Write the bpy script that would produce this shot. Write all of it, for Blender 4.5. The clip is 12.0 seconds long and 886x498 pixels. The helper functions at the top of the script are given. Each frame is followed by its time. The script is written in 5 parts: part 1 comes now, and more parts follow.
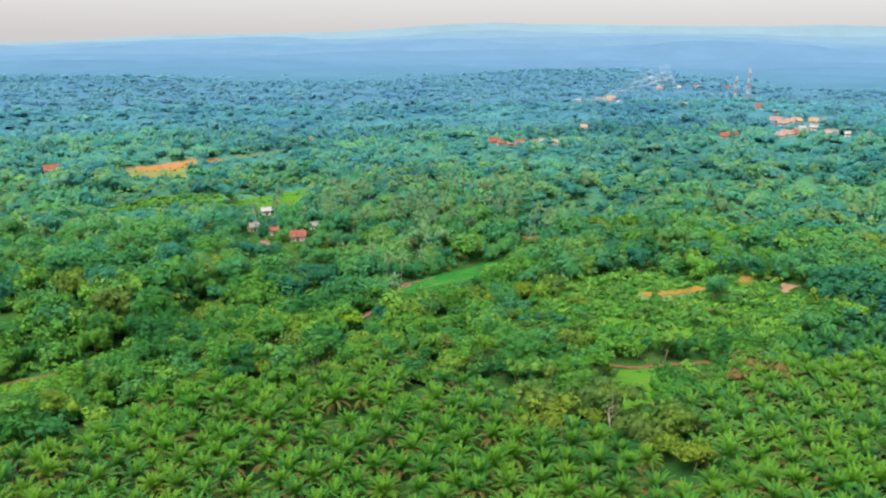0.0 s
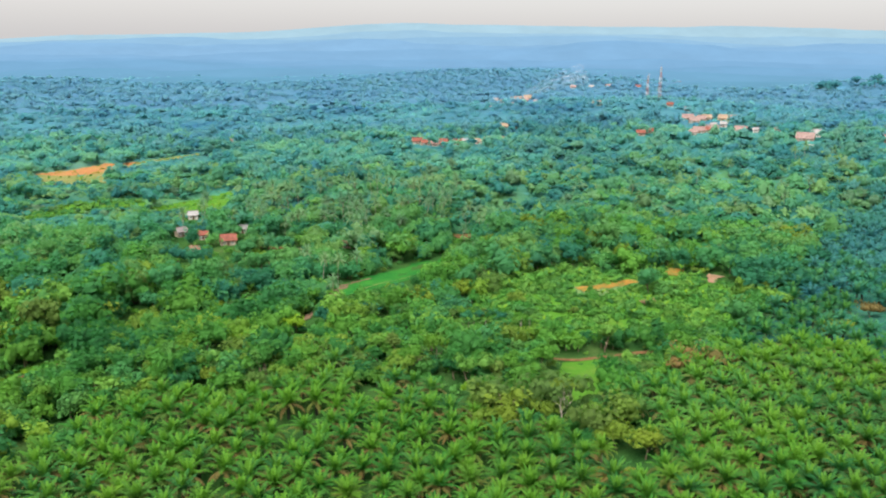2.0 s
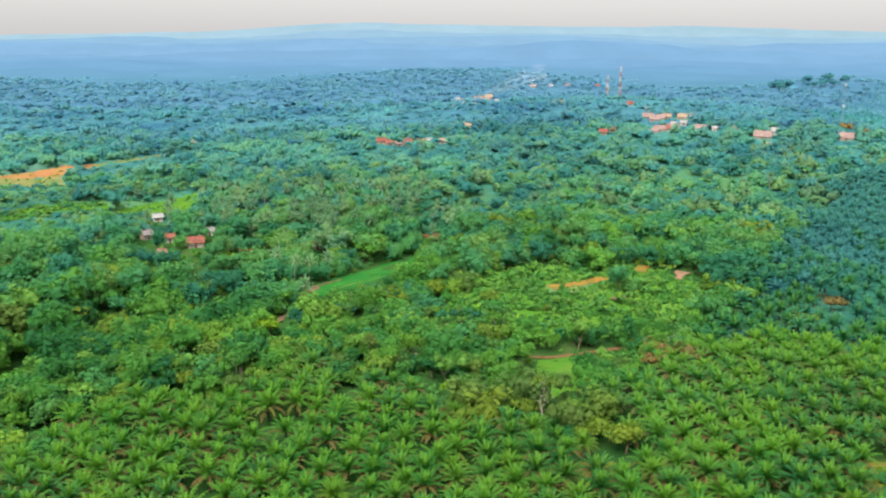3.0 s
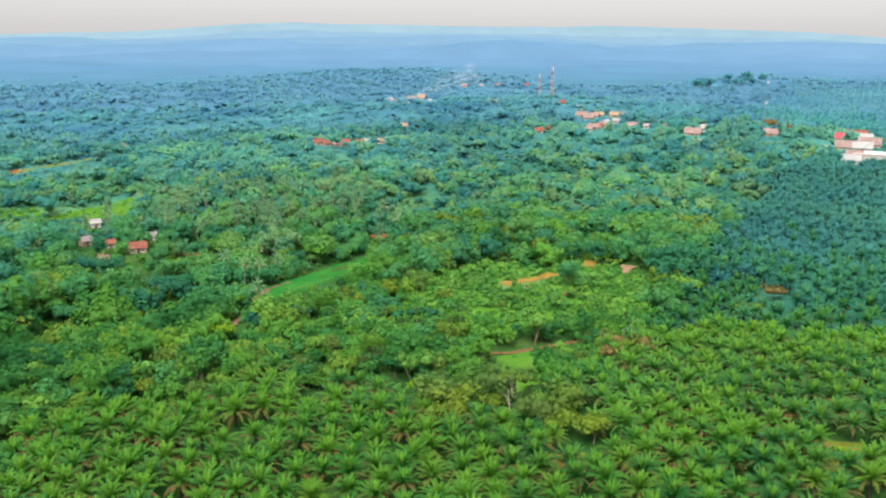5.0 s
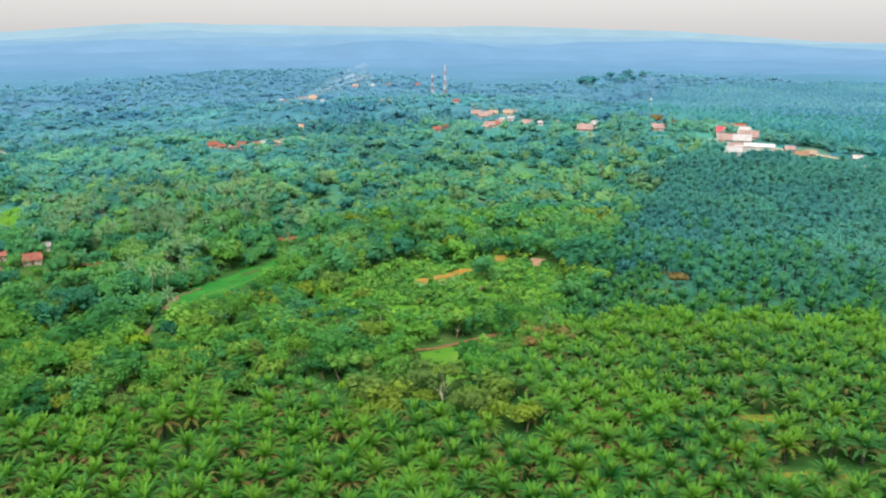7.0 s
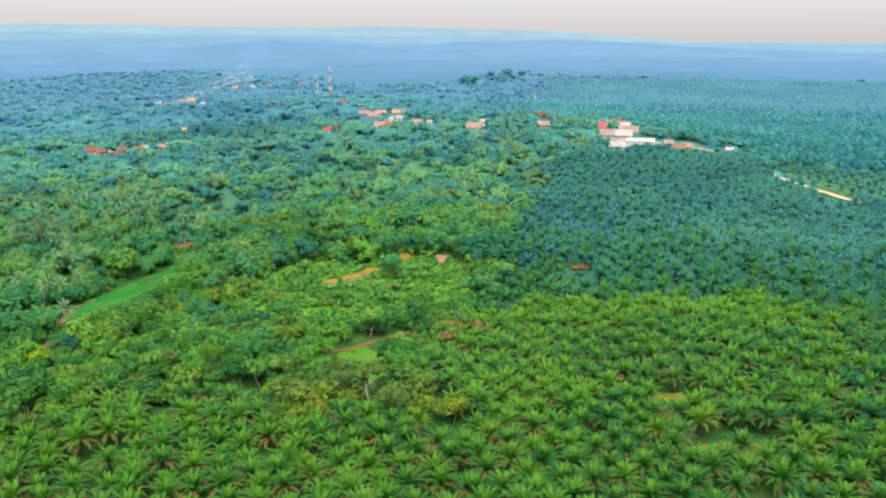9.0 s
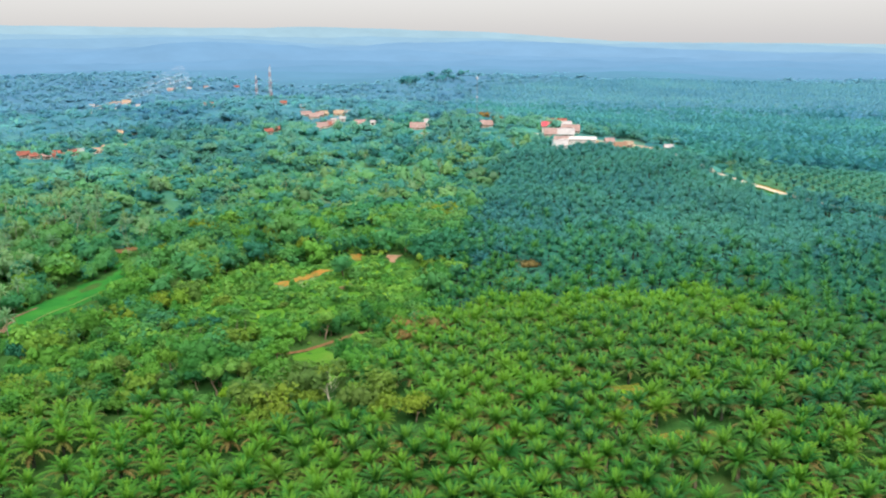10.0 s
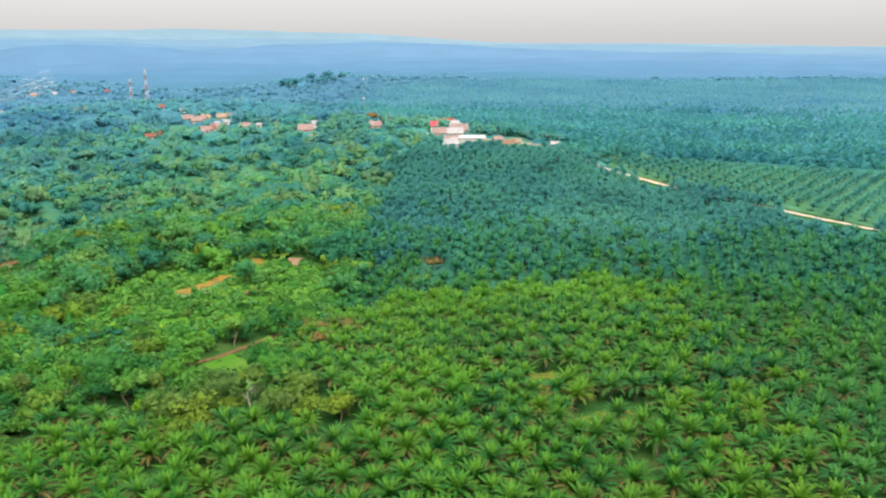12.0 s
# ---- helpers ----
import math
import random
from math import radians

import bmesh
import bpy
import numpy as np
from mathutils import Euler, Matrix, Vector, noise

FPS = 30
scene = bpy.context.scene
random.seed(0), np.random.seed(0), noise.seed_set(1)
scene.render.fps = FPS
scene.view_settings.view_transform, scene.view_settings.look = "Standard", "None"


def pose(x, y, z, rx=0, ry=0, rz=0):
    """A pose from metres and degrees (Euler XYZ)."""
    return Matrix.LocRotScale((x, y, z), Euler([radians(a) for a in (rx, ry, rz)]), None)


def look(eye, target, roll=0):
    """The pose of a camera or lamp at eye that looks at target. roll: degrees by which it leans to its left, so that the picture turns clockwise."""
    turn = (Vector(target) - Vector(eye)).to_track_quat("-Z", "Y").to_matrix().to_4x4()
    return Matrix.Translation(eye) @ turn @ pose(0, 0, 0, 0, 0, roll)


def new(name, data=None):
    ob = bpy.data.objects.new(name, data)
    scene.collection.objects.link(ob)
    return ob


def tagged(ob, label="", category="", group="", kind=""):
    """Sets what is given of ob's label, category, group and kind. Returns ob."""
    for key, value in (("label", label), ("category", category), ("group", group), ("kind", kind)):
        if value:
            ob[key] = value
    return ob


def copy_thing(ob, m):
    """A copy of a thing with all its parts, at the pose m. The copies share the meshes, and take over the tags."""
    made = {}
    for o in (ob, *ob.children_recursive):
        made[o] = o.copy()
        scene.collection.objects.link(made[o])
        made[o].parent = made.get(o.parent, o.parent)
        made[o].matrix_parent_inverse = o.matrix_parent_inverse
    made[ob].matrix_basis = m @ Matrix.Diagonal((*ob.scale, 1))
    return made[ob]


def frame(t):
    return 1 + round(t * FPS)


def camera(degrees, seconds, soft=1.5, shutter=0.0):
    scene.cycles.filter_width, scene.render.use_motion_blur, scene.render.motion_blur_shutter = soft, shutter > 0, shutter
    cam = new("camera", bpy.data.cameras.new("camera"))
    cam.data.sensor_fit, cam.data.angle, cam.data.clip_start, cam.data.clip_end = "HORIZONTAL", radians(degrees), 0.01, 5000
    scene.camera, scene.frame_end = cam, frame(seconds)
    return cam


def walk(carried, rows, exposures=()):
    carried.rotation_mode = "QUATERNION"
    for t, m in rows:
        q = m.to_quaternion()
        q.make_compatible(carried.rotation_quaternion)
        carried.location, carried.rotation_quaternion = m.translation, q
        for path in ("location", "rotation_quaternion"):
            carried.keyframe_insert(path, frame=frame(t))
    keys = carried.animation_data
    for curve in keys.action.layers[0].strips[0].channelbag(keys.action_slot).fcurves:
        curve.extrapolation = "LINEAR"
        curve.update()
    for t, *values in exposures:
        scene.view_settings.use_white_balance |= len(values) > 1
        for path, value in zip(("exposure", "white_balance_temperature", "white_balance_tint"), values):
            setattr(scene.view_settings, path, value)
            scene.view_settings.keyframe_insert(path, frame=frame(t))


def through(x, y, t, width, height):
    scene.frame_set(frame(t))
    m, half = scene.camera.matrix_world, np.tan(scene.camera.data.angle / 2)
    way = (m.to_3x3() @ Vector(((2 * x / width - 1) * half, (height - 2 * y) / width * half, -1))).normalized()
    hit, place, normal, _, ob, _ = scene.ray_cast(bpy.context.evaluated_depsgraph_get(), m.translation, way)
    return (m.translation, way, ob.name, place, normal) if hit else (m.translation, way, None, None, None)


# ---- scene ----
cam = camera(56.24, 12.0, 2.1)
PATH = [
    (0, (-0.00, 0.00, 90.00), (-0.09, 96.87, 65.18), 0.45),
    (0.5, (-2.11, -0.23, 89.97), (-0.22, 96.63, 65.17), 0.50),
    (1, (-4.18, -0.43, 89.83), (0.15, 96.36, 65.09), 0.45),
    (1.5, (-6.09, -0.77, 89.83), (0.82, 95.88, 65.12), 0.47),
    (2, (-8.14, -0.99, 90.02), (1.73, 95.40, 65.30), 0.47),
    (2.5, (-10.31, -1.21, 90.22), (2.20, 94.87, 65.49), 0.50),
    (3, (-12.84, -1.19, 90.30), (1.78, 94.59, 65.57), 0.51),
    (5, (-21.45, -0.99, 90.28), (1.35, 93.20, 65.61), 0.44),
    (5.5, (-23.87, -0.88, 90.19), (2.30, 92.45, 65.56), 0.40),
    (6, (-26.07, -0.73, 90.10), (3.04, 91.72, 65.50), 0.37),
    (6.5, (-28.29, -0.48, 90.06), (3.91, 90.94, 65.48), 0.29),
    (7, (-30.38, -0.16, 90.01), (4.76, 90.17, 65.43), 0.24),
    (9, (-39.26, 1.75, 89.77), (8.41, 86.17, 65.26), 0.08),
    (9.5, (-41.29, 2.60, 89.58), (9.38, 85.27, 65.10), 0.05),
    (10, (-43.35, 3.43, 89.27), (10.39, 84.15, 64.85), 0.01),
    (10.5, (-45.32, 4.31, 89.11), (11.28, 83.06, 64.72), -0.05),
    (11, (-47.17, 5.16, 88.89), (12.03, 81.99, 64.54), -0.11),
    (11.5, (-49.01, 6.11, 88.64), (12.84, 80.83, 64.34), -0.17),
    (12, (-50.91, 7.32, 88.47), (13.87, 79.53, 64.21), -0.21),
]
walk(cam, [(t, look(eye, target, roll)) for t, eye, target, roll in PATH])

# ---- light ----
world = bpy.data.worlds.new("hazy_sky")
scene.world = world
world.use_nodes = True
wn = world.node_tree
sky = wn.nodes.new("ShaderNodeTexSky")
sky.sky_type, sky.sun_disc = "NISHITA", False
sky.sun_elevation, sky.sun_rotation = radians(58), radians(-150)
sky.air_density, sky.dust_density, sky.ozone_density = 1.0, 2.0, 1.0
# a thin, even cloud veil in front of the clear sky
veil = wn.nodes.new("ShaderNodeMix")
veil.data_type = "RGBA"
veil.inputs[0].default_value = 0.85
veil.inputs[7].default_value = (3.0, 2.9, 2.9, 1)
wn.links.new(sky.outputs[0], veil.inputs[6])
# an overcast sky is about three times as bright overhead as along the horizon
lift = wn.nodes.new("ShaderNodeTexGradient")
lift.texture_mapping.mapping_x, lift.texture_mapping.mapping_z = "Z", "X"
grow = wn.nodes.new("ShaderNodeMapRange")
grow.inputs["To Min"].default_value, grow.inputs["To Max"].default_value = 1.0, 3.4
wn.links.new(lift.outputs["Fac"], grow.inputs["Value"])
bright = wn.nodes.new("ShaderNodeVectorMath")
bright.operation = "SCALE"
wn.links.new(veil.outputs[2], bright.inputs[0])
wn.links.new(grow.outputs[0], bright.inputs["Scale"])
wn.links.new(bright.outputs[0], wn.nodes["Background"].inputs[0])
wn.nodes["Background"].inputs[1].default_value = 0.096

sun = new("sun", bpy.data.lights.new("sun", "SUN"))
sun.data.energy, sun.data.angle, sun.data.color = 3.3, radians(45), (1.0, 0.96, 0.88)
SUN_AZ, SUN_EL = radians(150), radians(58)
sun.matrix_world = look((-math.sin(SUN_AZ) * math.cos(SUN_EL) * 900, math.cos(SUN_AZ) * math.cos(SUN_EL) * 900, math.sin(SUN_EL) * 900), (0, 0, 0))
scene.view_settings.exposure = 1.28


# ---- materials ----
def material(name, rough=0.8):
    m = bpy.data.materials.new(name)
    m.use_nodes = True
    b = m.node_tree.nodes["Principled BSDF"]
    b.inputs["Roughness"].default_value = rough
    b.inputs["Specular IOR Level"].default_value = 0.08
    return m, m.node_tree, b


def ramp(nt, value, stops):
    r = nt.nodes.new("ShaderNodeValToRGB")
    e = r.color_ramp.elements
    while len(e) < len(stops):
        e.new(0.5)
    for k, (p, c) in enumerate(stops):
        e[k].position, e[k].color = p, (*c, 1)
    nt.links.new(value, r.inputs[0])
    return r.outputs[0]


def noise_tex(nt, scale, detail=4, rough=0.6):
    tc = nt.nodes.new("ShaderNodeNewGeometry")
    n = nt.nodes.new("ShaderNodeTexNoise")
    n.inputs["Scale"].default_value, n.inputs["Detail"].default_value, n.inputs["Roughness"].default_value = scale, detail, rough
    nt.links.new(tc.outputs["Position"], n.inputs["Vector"])
    return n.outputs[0]


def mixed(nt, a, b, fac, mode="MIX"):
    m = nt.nodes.new("ShaderNodeMix")
    m.data_type, m.blend_type = "RGBA", mode
    for sock, v in ((m.inputs[0], fac), (m.inputs[6], a), (m.inputs[7], b)):
        if isinstance(v, bpy.types.NodeSocket):
            nt.links.new(v, sock)
        else:
            sock.default_value = v if not isinstance(v, tuple) else (*v, 1)
    return m.outputs[2]


def mathed(nt, op, a, b=0.0):
    m = nt.nodes.new("ShaderNodeMath")
    m.operation = op
    for k, v in enumerate((a, b)):
        if isinstance(v, bpy.types.NodeSocket):
            nt.links.new(v, m.inputs[k])
        else:
            m.inputs[k].default_value = v
    return m.outputs[0]


def attr(nt, name):
    """A point value; "fresh" is how far below zero the age lies."""
    a = nt.nodes.new("ShaderNodeAttribute")
    a.attribute_name = "age" if name == "fresh" else name
    return mathed(nt, "MAXIMUM", mathed(nt, "MULTIPLY", a.outputs["Fac"], -1.0 if name == "fresh" else 1.0), 0.0)


def leaf_material(name, tones, old=None, rough=0.55, through=0.3, patch=0.02, young=None, clump=1.1, wide=0.27, relief=0.9):
    """Leaves: tones vary from plant to plant and in wide patches; old: the colour of dried leaves."""
    m, nt, b = material(name, rough)
    info = nt.nodes.new("ShaderNodeObjectInfo")
    t = mathed(nt, "FRACT", mathed(nt, "ADD", attr(nt, "tint"), info.outputs["Random"]))
    col = ramp(nt, t, [(k / (len(tones) - 1), c) for k, c in enumerate(tones)])
    broad = ramp(nt, noise_tex(nt, patch, 3), [(0.3, (1 - wide, 1 - 0.75 * wide, 1 - 0.75 * wide)), (0.7, (1 + wide, 1 + 0.65 * wide, 1 - 0.2 * wide))])
    col = mixed(nt, col, broad, 1.0, "MULTIPLY")
    fine = ramp(nt, noise_tex(nt, 1.3, 3), [(0.25, (0.82, 0.84, 0.82)), (0.75, (1.16, 1.16, 1.12))])
    col = mixed(nt, col, fine, 1.0, "MULTIPLY")
    if old:
        col = mixed(nt, col, old, attr(nt, "age"))
    if young:
        col = mixed(nt, col, young, attr(nt, "fresh"))
    nt.links.new(col, b.inputs["Base Color"])
    bp = nt.nodes.new("ShaderNodeBump")
    bp.inputs["Strength"].default_value, bp.inputs["Distance"].default_value = relief, 0.5
    nt.links.new(noise_tex(nt, clump, 4, 0.7), bp.inputs["Height"])
    nt.links.new(bp.outputs[0], b.inputs["Normal"])
    tr = nt.nodes.new("ShaderNodeBsdfTranslucent")
    mx = nt.nodes.new("ShaderNodeMixShader")
    nt.links.new(mixed(nt, col, (1.3, 1.4, 0.9), 1.0, "MULTIPLY"), tr.inputs[0])
    mx.inputs[0].default_value = through
    nt.links.new(b.outputs[0], mx.inputs[1])
    nt.links.new(tr.outputs[0], mx.inputs[2])
    nt.links.new(mx.outputs[0], nt.nodes["Material Output"].inputs[0])
    return m


def earth_material(name, stops, scale=0.15, bump=0.3, rough=0.95, fine=2.5):
    m, nt, b = material(name, rough)
    b.inputs["Specular IOR Level"].default_value = 0.0
    col = ramp(nt, noise_tex(nt, scale, 6, 0.65), stops)
    f = ramp(nt, noise_tex(nt, fine, 4), [(0.3, (0.75, 0.75, 0.75)), (0.7, (1.2, 1.2, 1.2))])
    nt.links.new(mixed(nt, col, f, 1.0, "MULTIPLY"), b.inputs["Base Color"])
    bp = nt.nodes.new("ShaderNodeBump")
    bp.inputs["Strength"].default_value, bp.inputs["Distance"].default_value = bump, 0.5
    nt.links.new(noise_tex(nt, fine, 5), bp.inputs["Height"])
    nt.links.new(bp.outputs[0], b.inputs["Normal"])
    return m


M_FROND = leaf_material("oil_palm_frond", [(0.014, 0.094, 0.022), (0.028, 0.130, 0.021), (0.055, 0.165, 0.018), (0.018, 0.104, 0.034), (0.080, 0.178, 0.018), (0.026, 0.120, 0.026)], (0.128, 0.098, 0.032), 0.55, 0.4, young=(0.10, 0.235, 0.025))
M_FROND_LIGHT = leaf_material("light_oil_palm_frond", [(0.026, 0.132, 0.032), (0.050, 0.170, 0.028), (0.082, 0.198, 0.026), (0.034, 0.145, 0.046), (0.064, 0.178, 0.026)], (0.120, 0.110, 0.036), 0.55, 0.45, young=(0.12, 0.26, 0.03))
M_FROND_GREEN = leaf_material("full_green_oil_palm_frond", [(0.012, 0.088, 0.038), (0.020, 0.112, 0.044), (0.038, 0.138, 0.034), (0.016, 0.100, 0.052)], (0.09, 0.085, 0.032), 0.55, 0.4, young=(0.07, 0.20, 0.04))
# next four fronds: blue distance haze is put into the leaf colour
M_FROND_HAZED = leaf_material("hazed_palm_frond", [(0.029, 0.140, 0.183), (0.039, 0.170, 0.206), (0.054, 0.190, 0.186), (0.033, 0.152, 0.158)], None, 0.5, 0.45, young=(0.065, 0.205, 0.19), wide=0.35)
M_FROND_MID = leaf_material("half_hazed_palm_frond", [(0.016, 0.108, 0.088), (0.026, 0.140, 0.104), (0.042, 0.164, 0.092), (0.021, 0.122, 0.074)], None, 0.5, 0.42, young=(0.07, 0.21, 0.085))
M_FROND_HAZED_TEAL = leaf_material("teal_haze_palm_frond", [(0.030, 0.150, 0.235), (0.038, 0.175, 0.255), (0.048, 0.188, 0.235)], None, 0.65, 0.5, patch=0.008, wide=0.42, relief=0.4)
M_FROND_FAR = leaf_material("far_haze_palm_frond", [(0.046, 0.190, 0.300), (0.053, 0.208, 0.318), (0.062, 0.218, 0.295)], None, 0.65, 0.5, patch=0.006, wide=0.35, relief=0.3)
M_LEAF_NEAR = leaf_material("bright_broad_leaf", [(0.020, 0.104, 0.034), (0.040, 0.162, 0.036), (0.088, 0.224, 0.033), (0.024, 0.128, 0.052), (0.057, 0.188, 0.033), (0.132, 0.236, 0.036), (0.090, 0.150, 0.038), (0.030, 0.142, 0.040)], through=0.45, clump=1.7)
# next five leaves: distance haze is painted in, stronger from one to the next
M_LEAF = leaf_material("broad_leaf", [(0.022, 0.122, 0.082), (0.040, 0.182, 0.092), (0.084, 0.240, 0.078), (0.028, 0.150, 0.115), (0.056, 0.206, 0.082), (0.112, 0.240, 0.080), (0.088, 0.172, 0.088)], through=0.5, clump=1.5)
M_LEAF_HAZED = leaf_material("hazed_broad_leaf", [(0.030, 0.152, 0.178), (0.050, 0.208, 0.188), (0.105, 0.270, 0.140), (0.035, 0.178, 0.205), (0.072, 0.230, 0.145), (0.138, 0.272, 0.138), (0.105, 0.200, 0.152)], through=0.55, patch=0.016, wide=0.42, relief=0.5)
M_LEAF_FAR = leaf_material("far_haze_broad_leaf", [(0.044, 0.205, 0.285), (0.062, 0.245, 0.300), (0.116, 0.288, 0.252), (0.050, 0.220, 0.332), (0.122, 0.274, 0.248)], through=0.6, patch=0.010, clump=0.6, wide=0.42, relief=0.2)
M_LEAF_HAZE_BLUE = leaf_material("blue_haze_broad_leaf", [(0.06, 0.218, 0.385), (0.073, 0.241, 0.401), (0.101, 0.261, 0.37), (0.068, 0.222, 0.434)], through=0.6, patch=0.008, clump=0.45, wide=0.4, relief=0.2)
M_LEAF_DISTANT = leaf_material("distant_haze_broad_leaf", [(0.083, 0.225, 0.406), (0.093, 0.241, 0.425), (0.107, 0.251, 0.4)], through=0.6, patch=0.006, clump=0.35, wide=0.2, relief=0.15)
M_SCRUB = leaf_material("scrub_leaf", [(0.038, 0.148, 0.034), (0.062, 0.186, 0.034), (0.095, 0.210, 0.040), (0.036, 0.150, 0.055), (0.078, 0.190, 0.034)], patch=0.05, wide=0.35)
M_OLIVE = leaf_material("olive_bamboo_leaf", [(0.088, 0.150, 0.018), (0.110, 0.168, 0.021), (0.074, 0.140, 0.019)])
M_RUST = leaf_material("rust_brown_leaf", [(0.128, 0.092, 0.036), (0.160, 0.112, 0.046), (0.098, 0.098, 0.034)])
M_LIME = leaf_material("lime_leaf", [(0.11, 0.22, 0.014), (0.13, 0.24, 0.018)])
M_BARK = earth_material("bark", [(0.3, (0.10, 0.075, 0.05)), (0.7, (0.2, 0.16, 0.11))], 0.8)
M_PALE_BARK = earth_material("pale_bark", [(0.3, (0.20, 0.18, 0.135)), (0.7, (0.31, 0.285, 0.22))], 0.8)
M_GROUND = earth_material("undergrowth", [(0.3, (0.014, 0.050, 0.013)), (0.5, (0.026, 0.072, 0.017)), (0.75, (0.050, 0.075, 0.022))], 0.06, 0.8)
# the two far floors carry painted haze and lighten gaps between crowns
M_FLOOR_FAR = earth_material("haze_blue_wood_floor", [(0.3, (0.030, 0.145, 0.130)), (0.5, (0.042, 0.170, 0.150)), (0.75, (0.065, 0.19, 0.130))], 0.03, 0.8)
M_FLOOR_DISTANT = earth_material("distant_haze_wood_floor", [(0.3, (0.052, 0.170, 0.250)), (0.5, (0.062, 0.190, 0.268)), (0.75, (0.075, 0.205, 0.255))], 0.02, 0.8)
M_GRASS = earth_material("meadow_grass", [(0.3, (0.034, 0.108, 0.013)), (0.55, (0.050, 0.130, 0.015)), (0.75, (0.085, 0.138, 0.025))], 0.1)
M_GRASS_DULL = earth_material("dull_plantation_grass", [(0.3, (0.032, 0.105, 0.058)), (0.7, (0.060, 0.135, 0.062))], 0.05)
M_RICE = earth_material("rice_paddy", [(0.35, (0.012, 0.085, 0.016)), (0.65, (0.026, 0.118, 0.019))], 0.12)
M_FIELD = earth_material("pinkish_orange_soil", [(0.3, (0.19, 0.080, 0.035)), (0.5, (0.25, 0.120, 0.048)), (0.64, (0.17, 0.125, 0.045)), (0.78, (0.11, 0.12, 0.045))], 0.09)
M_SOIL = earth_material("orange_soil", [(0.3, (0.150, 0.070, 0.016)), (0.46, (0.220, 0.115, 0.026)), (0.58, (0.095, 0.105, 0.024)), (0.7, (0.185, 0.100, 0.026))], 0.35)
M_STRAW = earth_material("dry_yellow_grass", [(0.3, (0.07, 0.12, 0.04)), (0.5, (0.115, 0.13, 0.045)), (0.72, (0.165, 0.145, 0.055))], 0.05)
M_PATH = earth_material("red_dirt_path", [(0.35, (0.085, 0.046, 0.022)), (0.52, (0.125, 0.07, 0.034)), (0.62, (0.06, 0.075, 0.024))], 0.4)
M_PASTURE = earth_material("pale_pasture", [(0.3, (0.05, 0.13, 0.05)), (0.5, (0.09, 0.145, 0.05)), (0.72, (0.17, 0.16, 0.06))], 0.05)
M_GAP = earth_material("rough_olive_grass", [(0.3, (0.050, 0.085, 0.012)), (0.5, (0.100, 0.110, 0.018)), (0.68, (0.150, 0.090, 0.030))], 0.35)
M_STEM = earth_material("dark_palm_stem", [(0.3, (0.026, 0.034, 0.022)), (0.7, (0.044, 0.050, 0.034))], 0.8)
# bright bluish floor colour that lifts the dark gaps between the palms
M_COVER = earth_material("lifted_plantation_floor", [(0.3, (0.016, 0.080, 0.062)), (0.5, (0.026, 0.105, 0.078)), (0.75, (0.045, 0.115, 0.060))], 0.08, 0.8)
M_ROAD = earth_material("pale_limestone_road", [(0.35, (0.26, 0.215, 0.155)), (0.65, (0.36, 0.31, 0.235))], 0.2)


# ---- terrain ----
def to_line(x, y, line):
    """Distance from points to a polyline in plan."""
    best = np.full(np.shape(x), 1e9)
    for (ax, ay), (bx, by) in zip(line, line[1:]):
        dx, dy = bx - ax, by - ay
        k = np.clip(((x - ax) * dx + (y - ay) * dy) / (dx * dx + dy * dy), 0, 1)
        best = np.minimum(best, np.hypot(x - ax - k * dx, y - ay - k * dy))
    return best


def hump(x, y, cx, cy, sx, sy):
    return np.exp(-(((x - cx) / sx) ** 2) - ((y - cy) / sy) ** 2)


def height(x, y):
    x, y = np.asarray(x, float), np.asarray(y, float)
    r = np.hypot(x, y)
    z = -5 + 5.5 * hump(x, y, 60, 100, 190, 95)
    z = z - 8 * np.exp(-((to_line(x, y, [(-260, 200), (-140, 238), (-70, 285), (-20, 325), (40, 400), (90, 480)]) / 28) ** 2))
    z = z - 6 * np.exp(-((to_line(x, y, [(20, 275), (60, 245), (95, 252)]) / 22) ** 2))
    z = z + 16 * hump(x, y, 400, 520, 150, 200) + 21 * hump(x, y, 350, 900, 220, 280)
    z = z + 1.2 * np.sin(x / 37 + 1.3) * np.cos(y / 43) + 0.8 * np.sin((x + y) / 23)
    z = z - 3.0 * hump(x, y, -75, 400, 60, 50) + 2.5 * hump(x, y, 82, 295, 40, 30) + 4 * hump(x, y, 400, 290, 80, 80) + 4 * hump(x, y, 235, 685, 60, 60)
    far = np.clip((r - 1100) / 900, 0, 1)
    z = z + far * (10 * np.sin(x / 310 + 0.7) * np.sin(y / 270) + 6 * np.sin((x - 0.6 * y) / 170))
    return z + 14 * hump(x, y, 990, 1560, 110, 110)


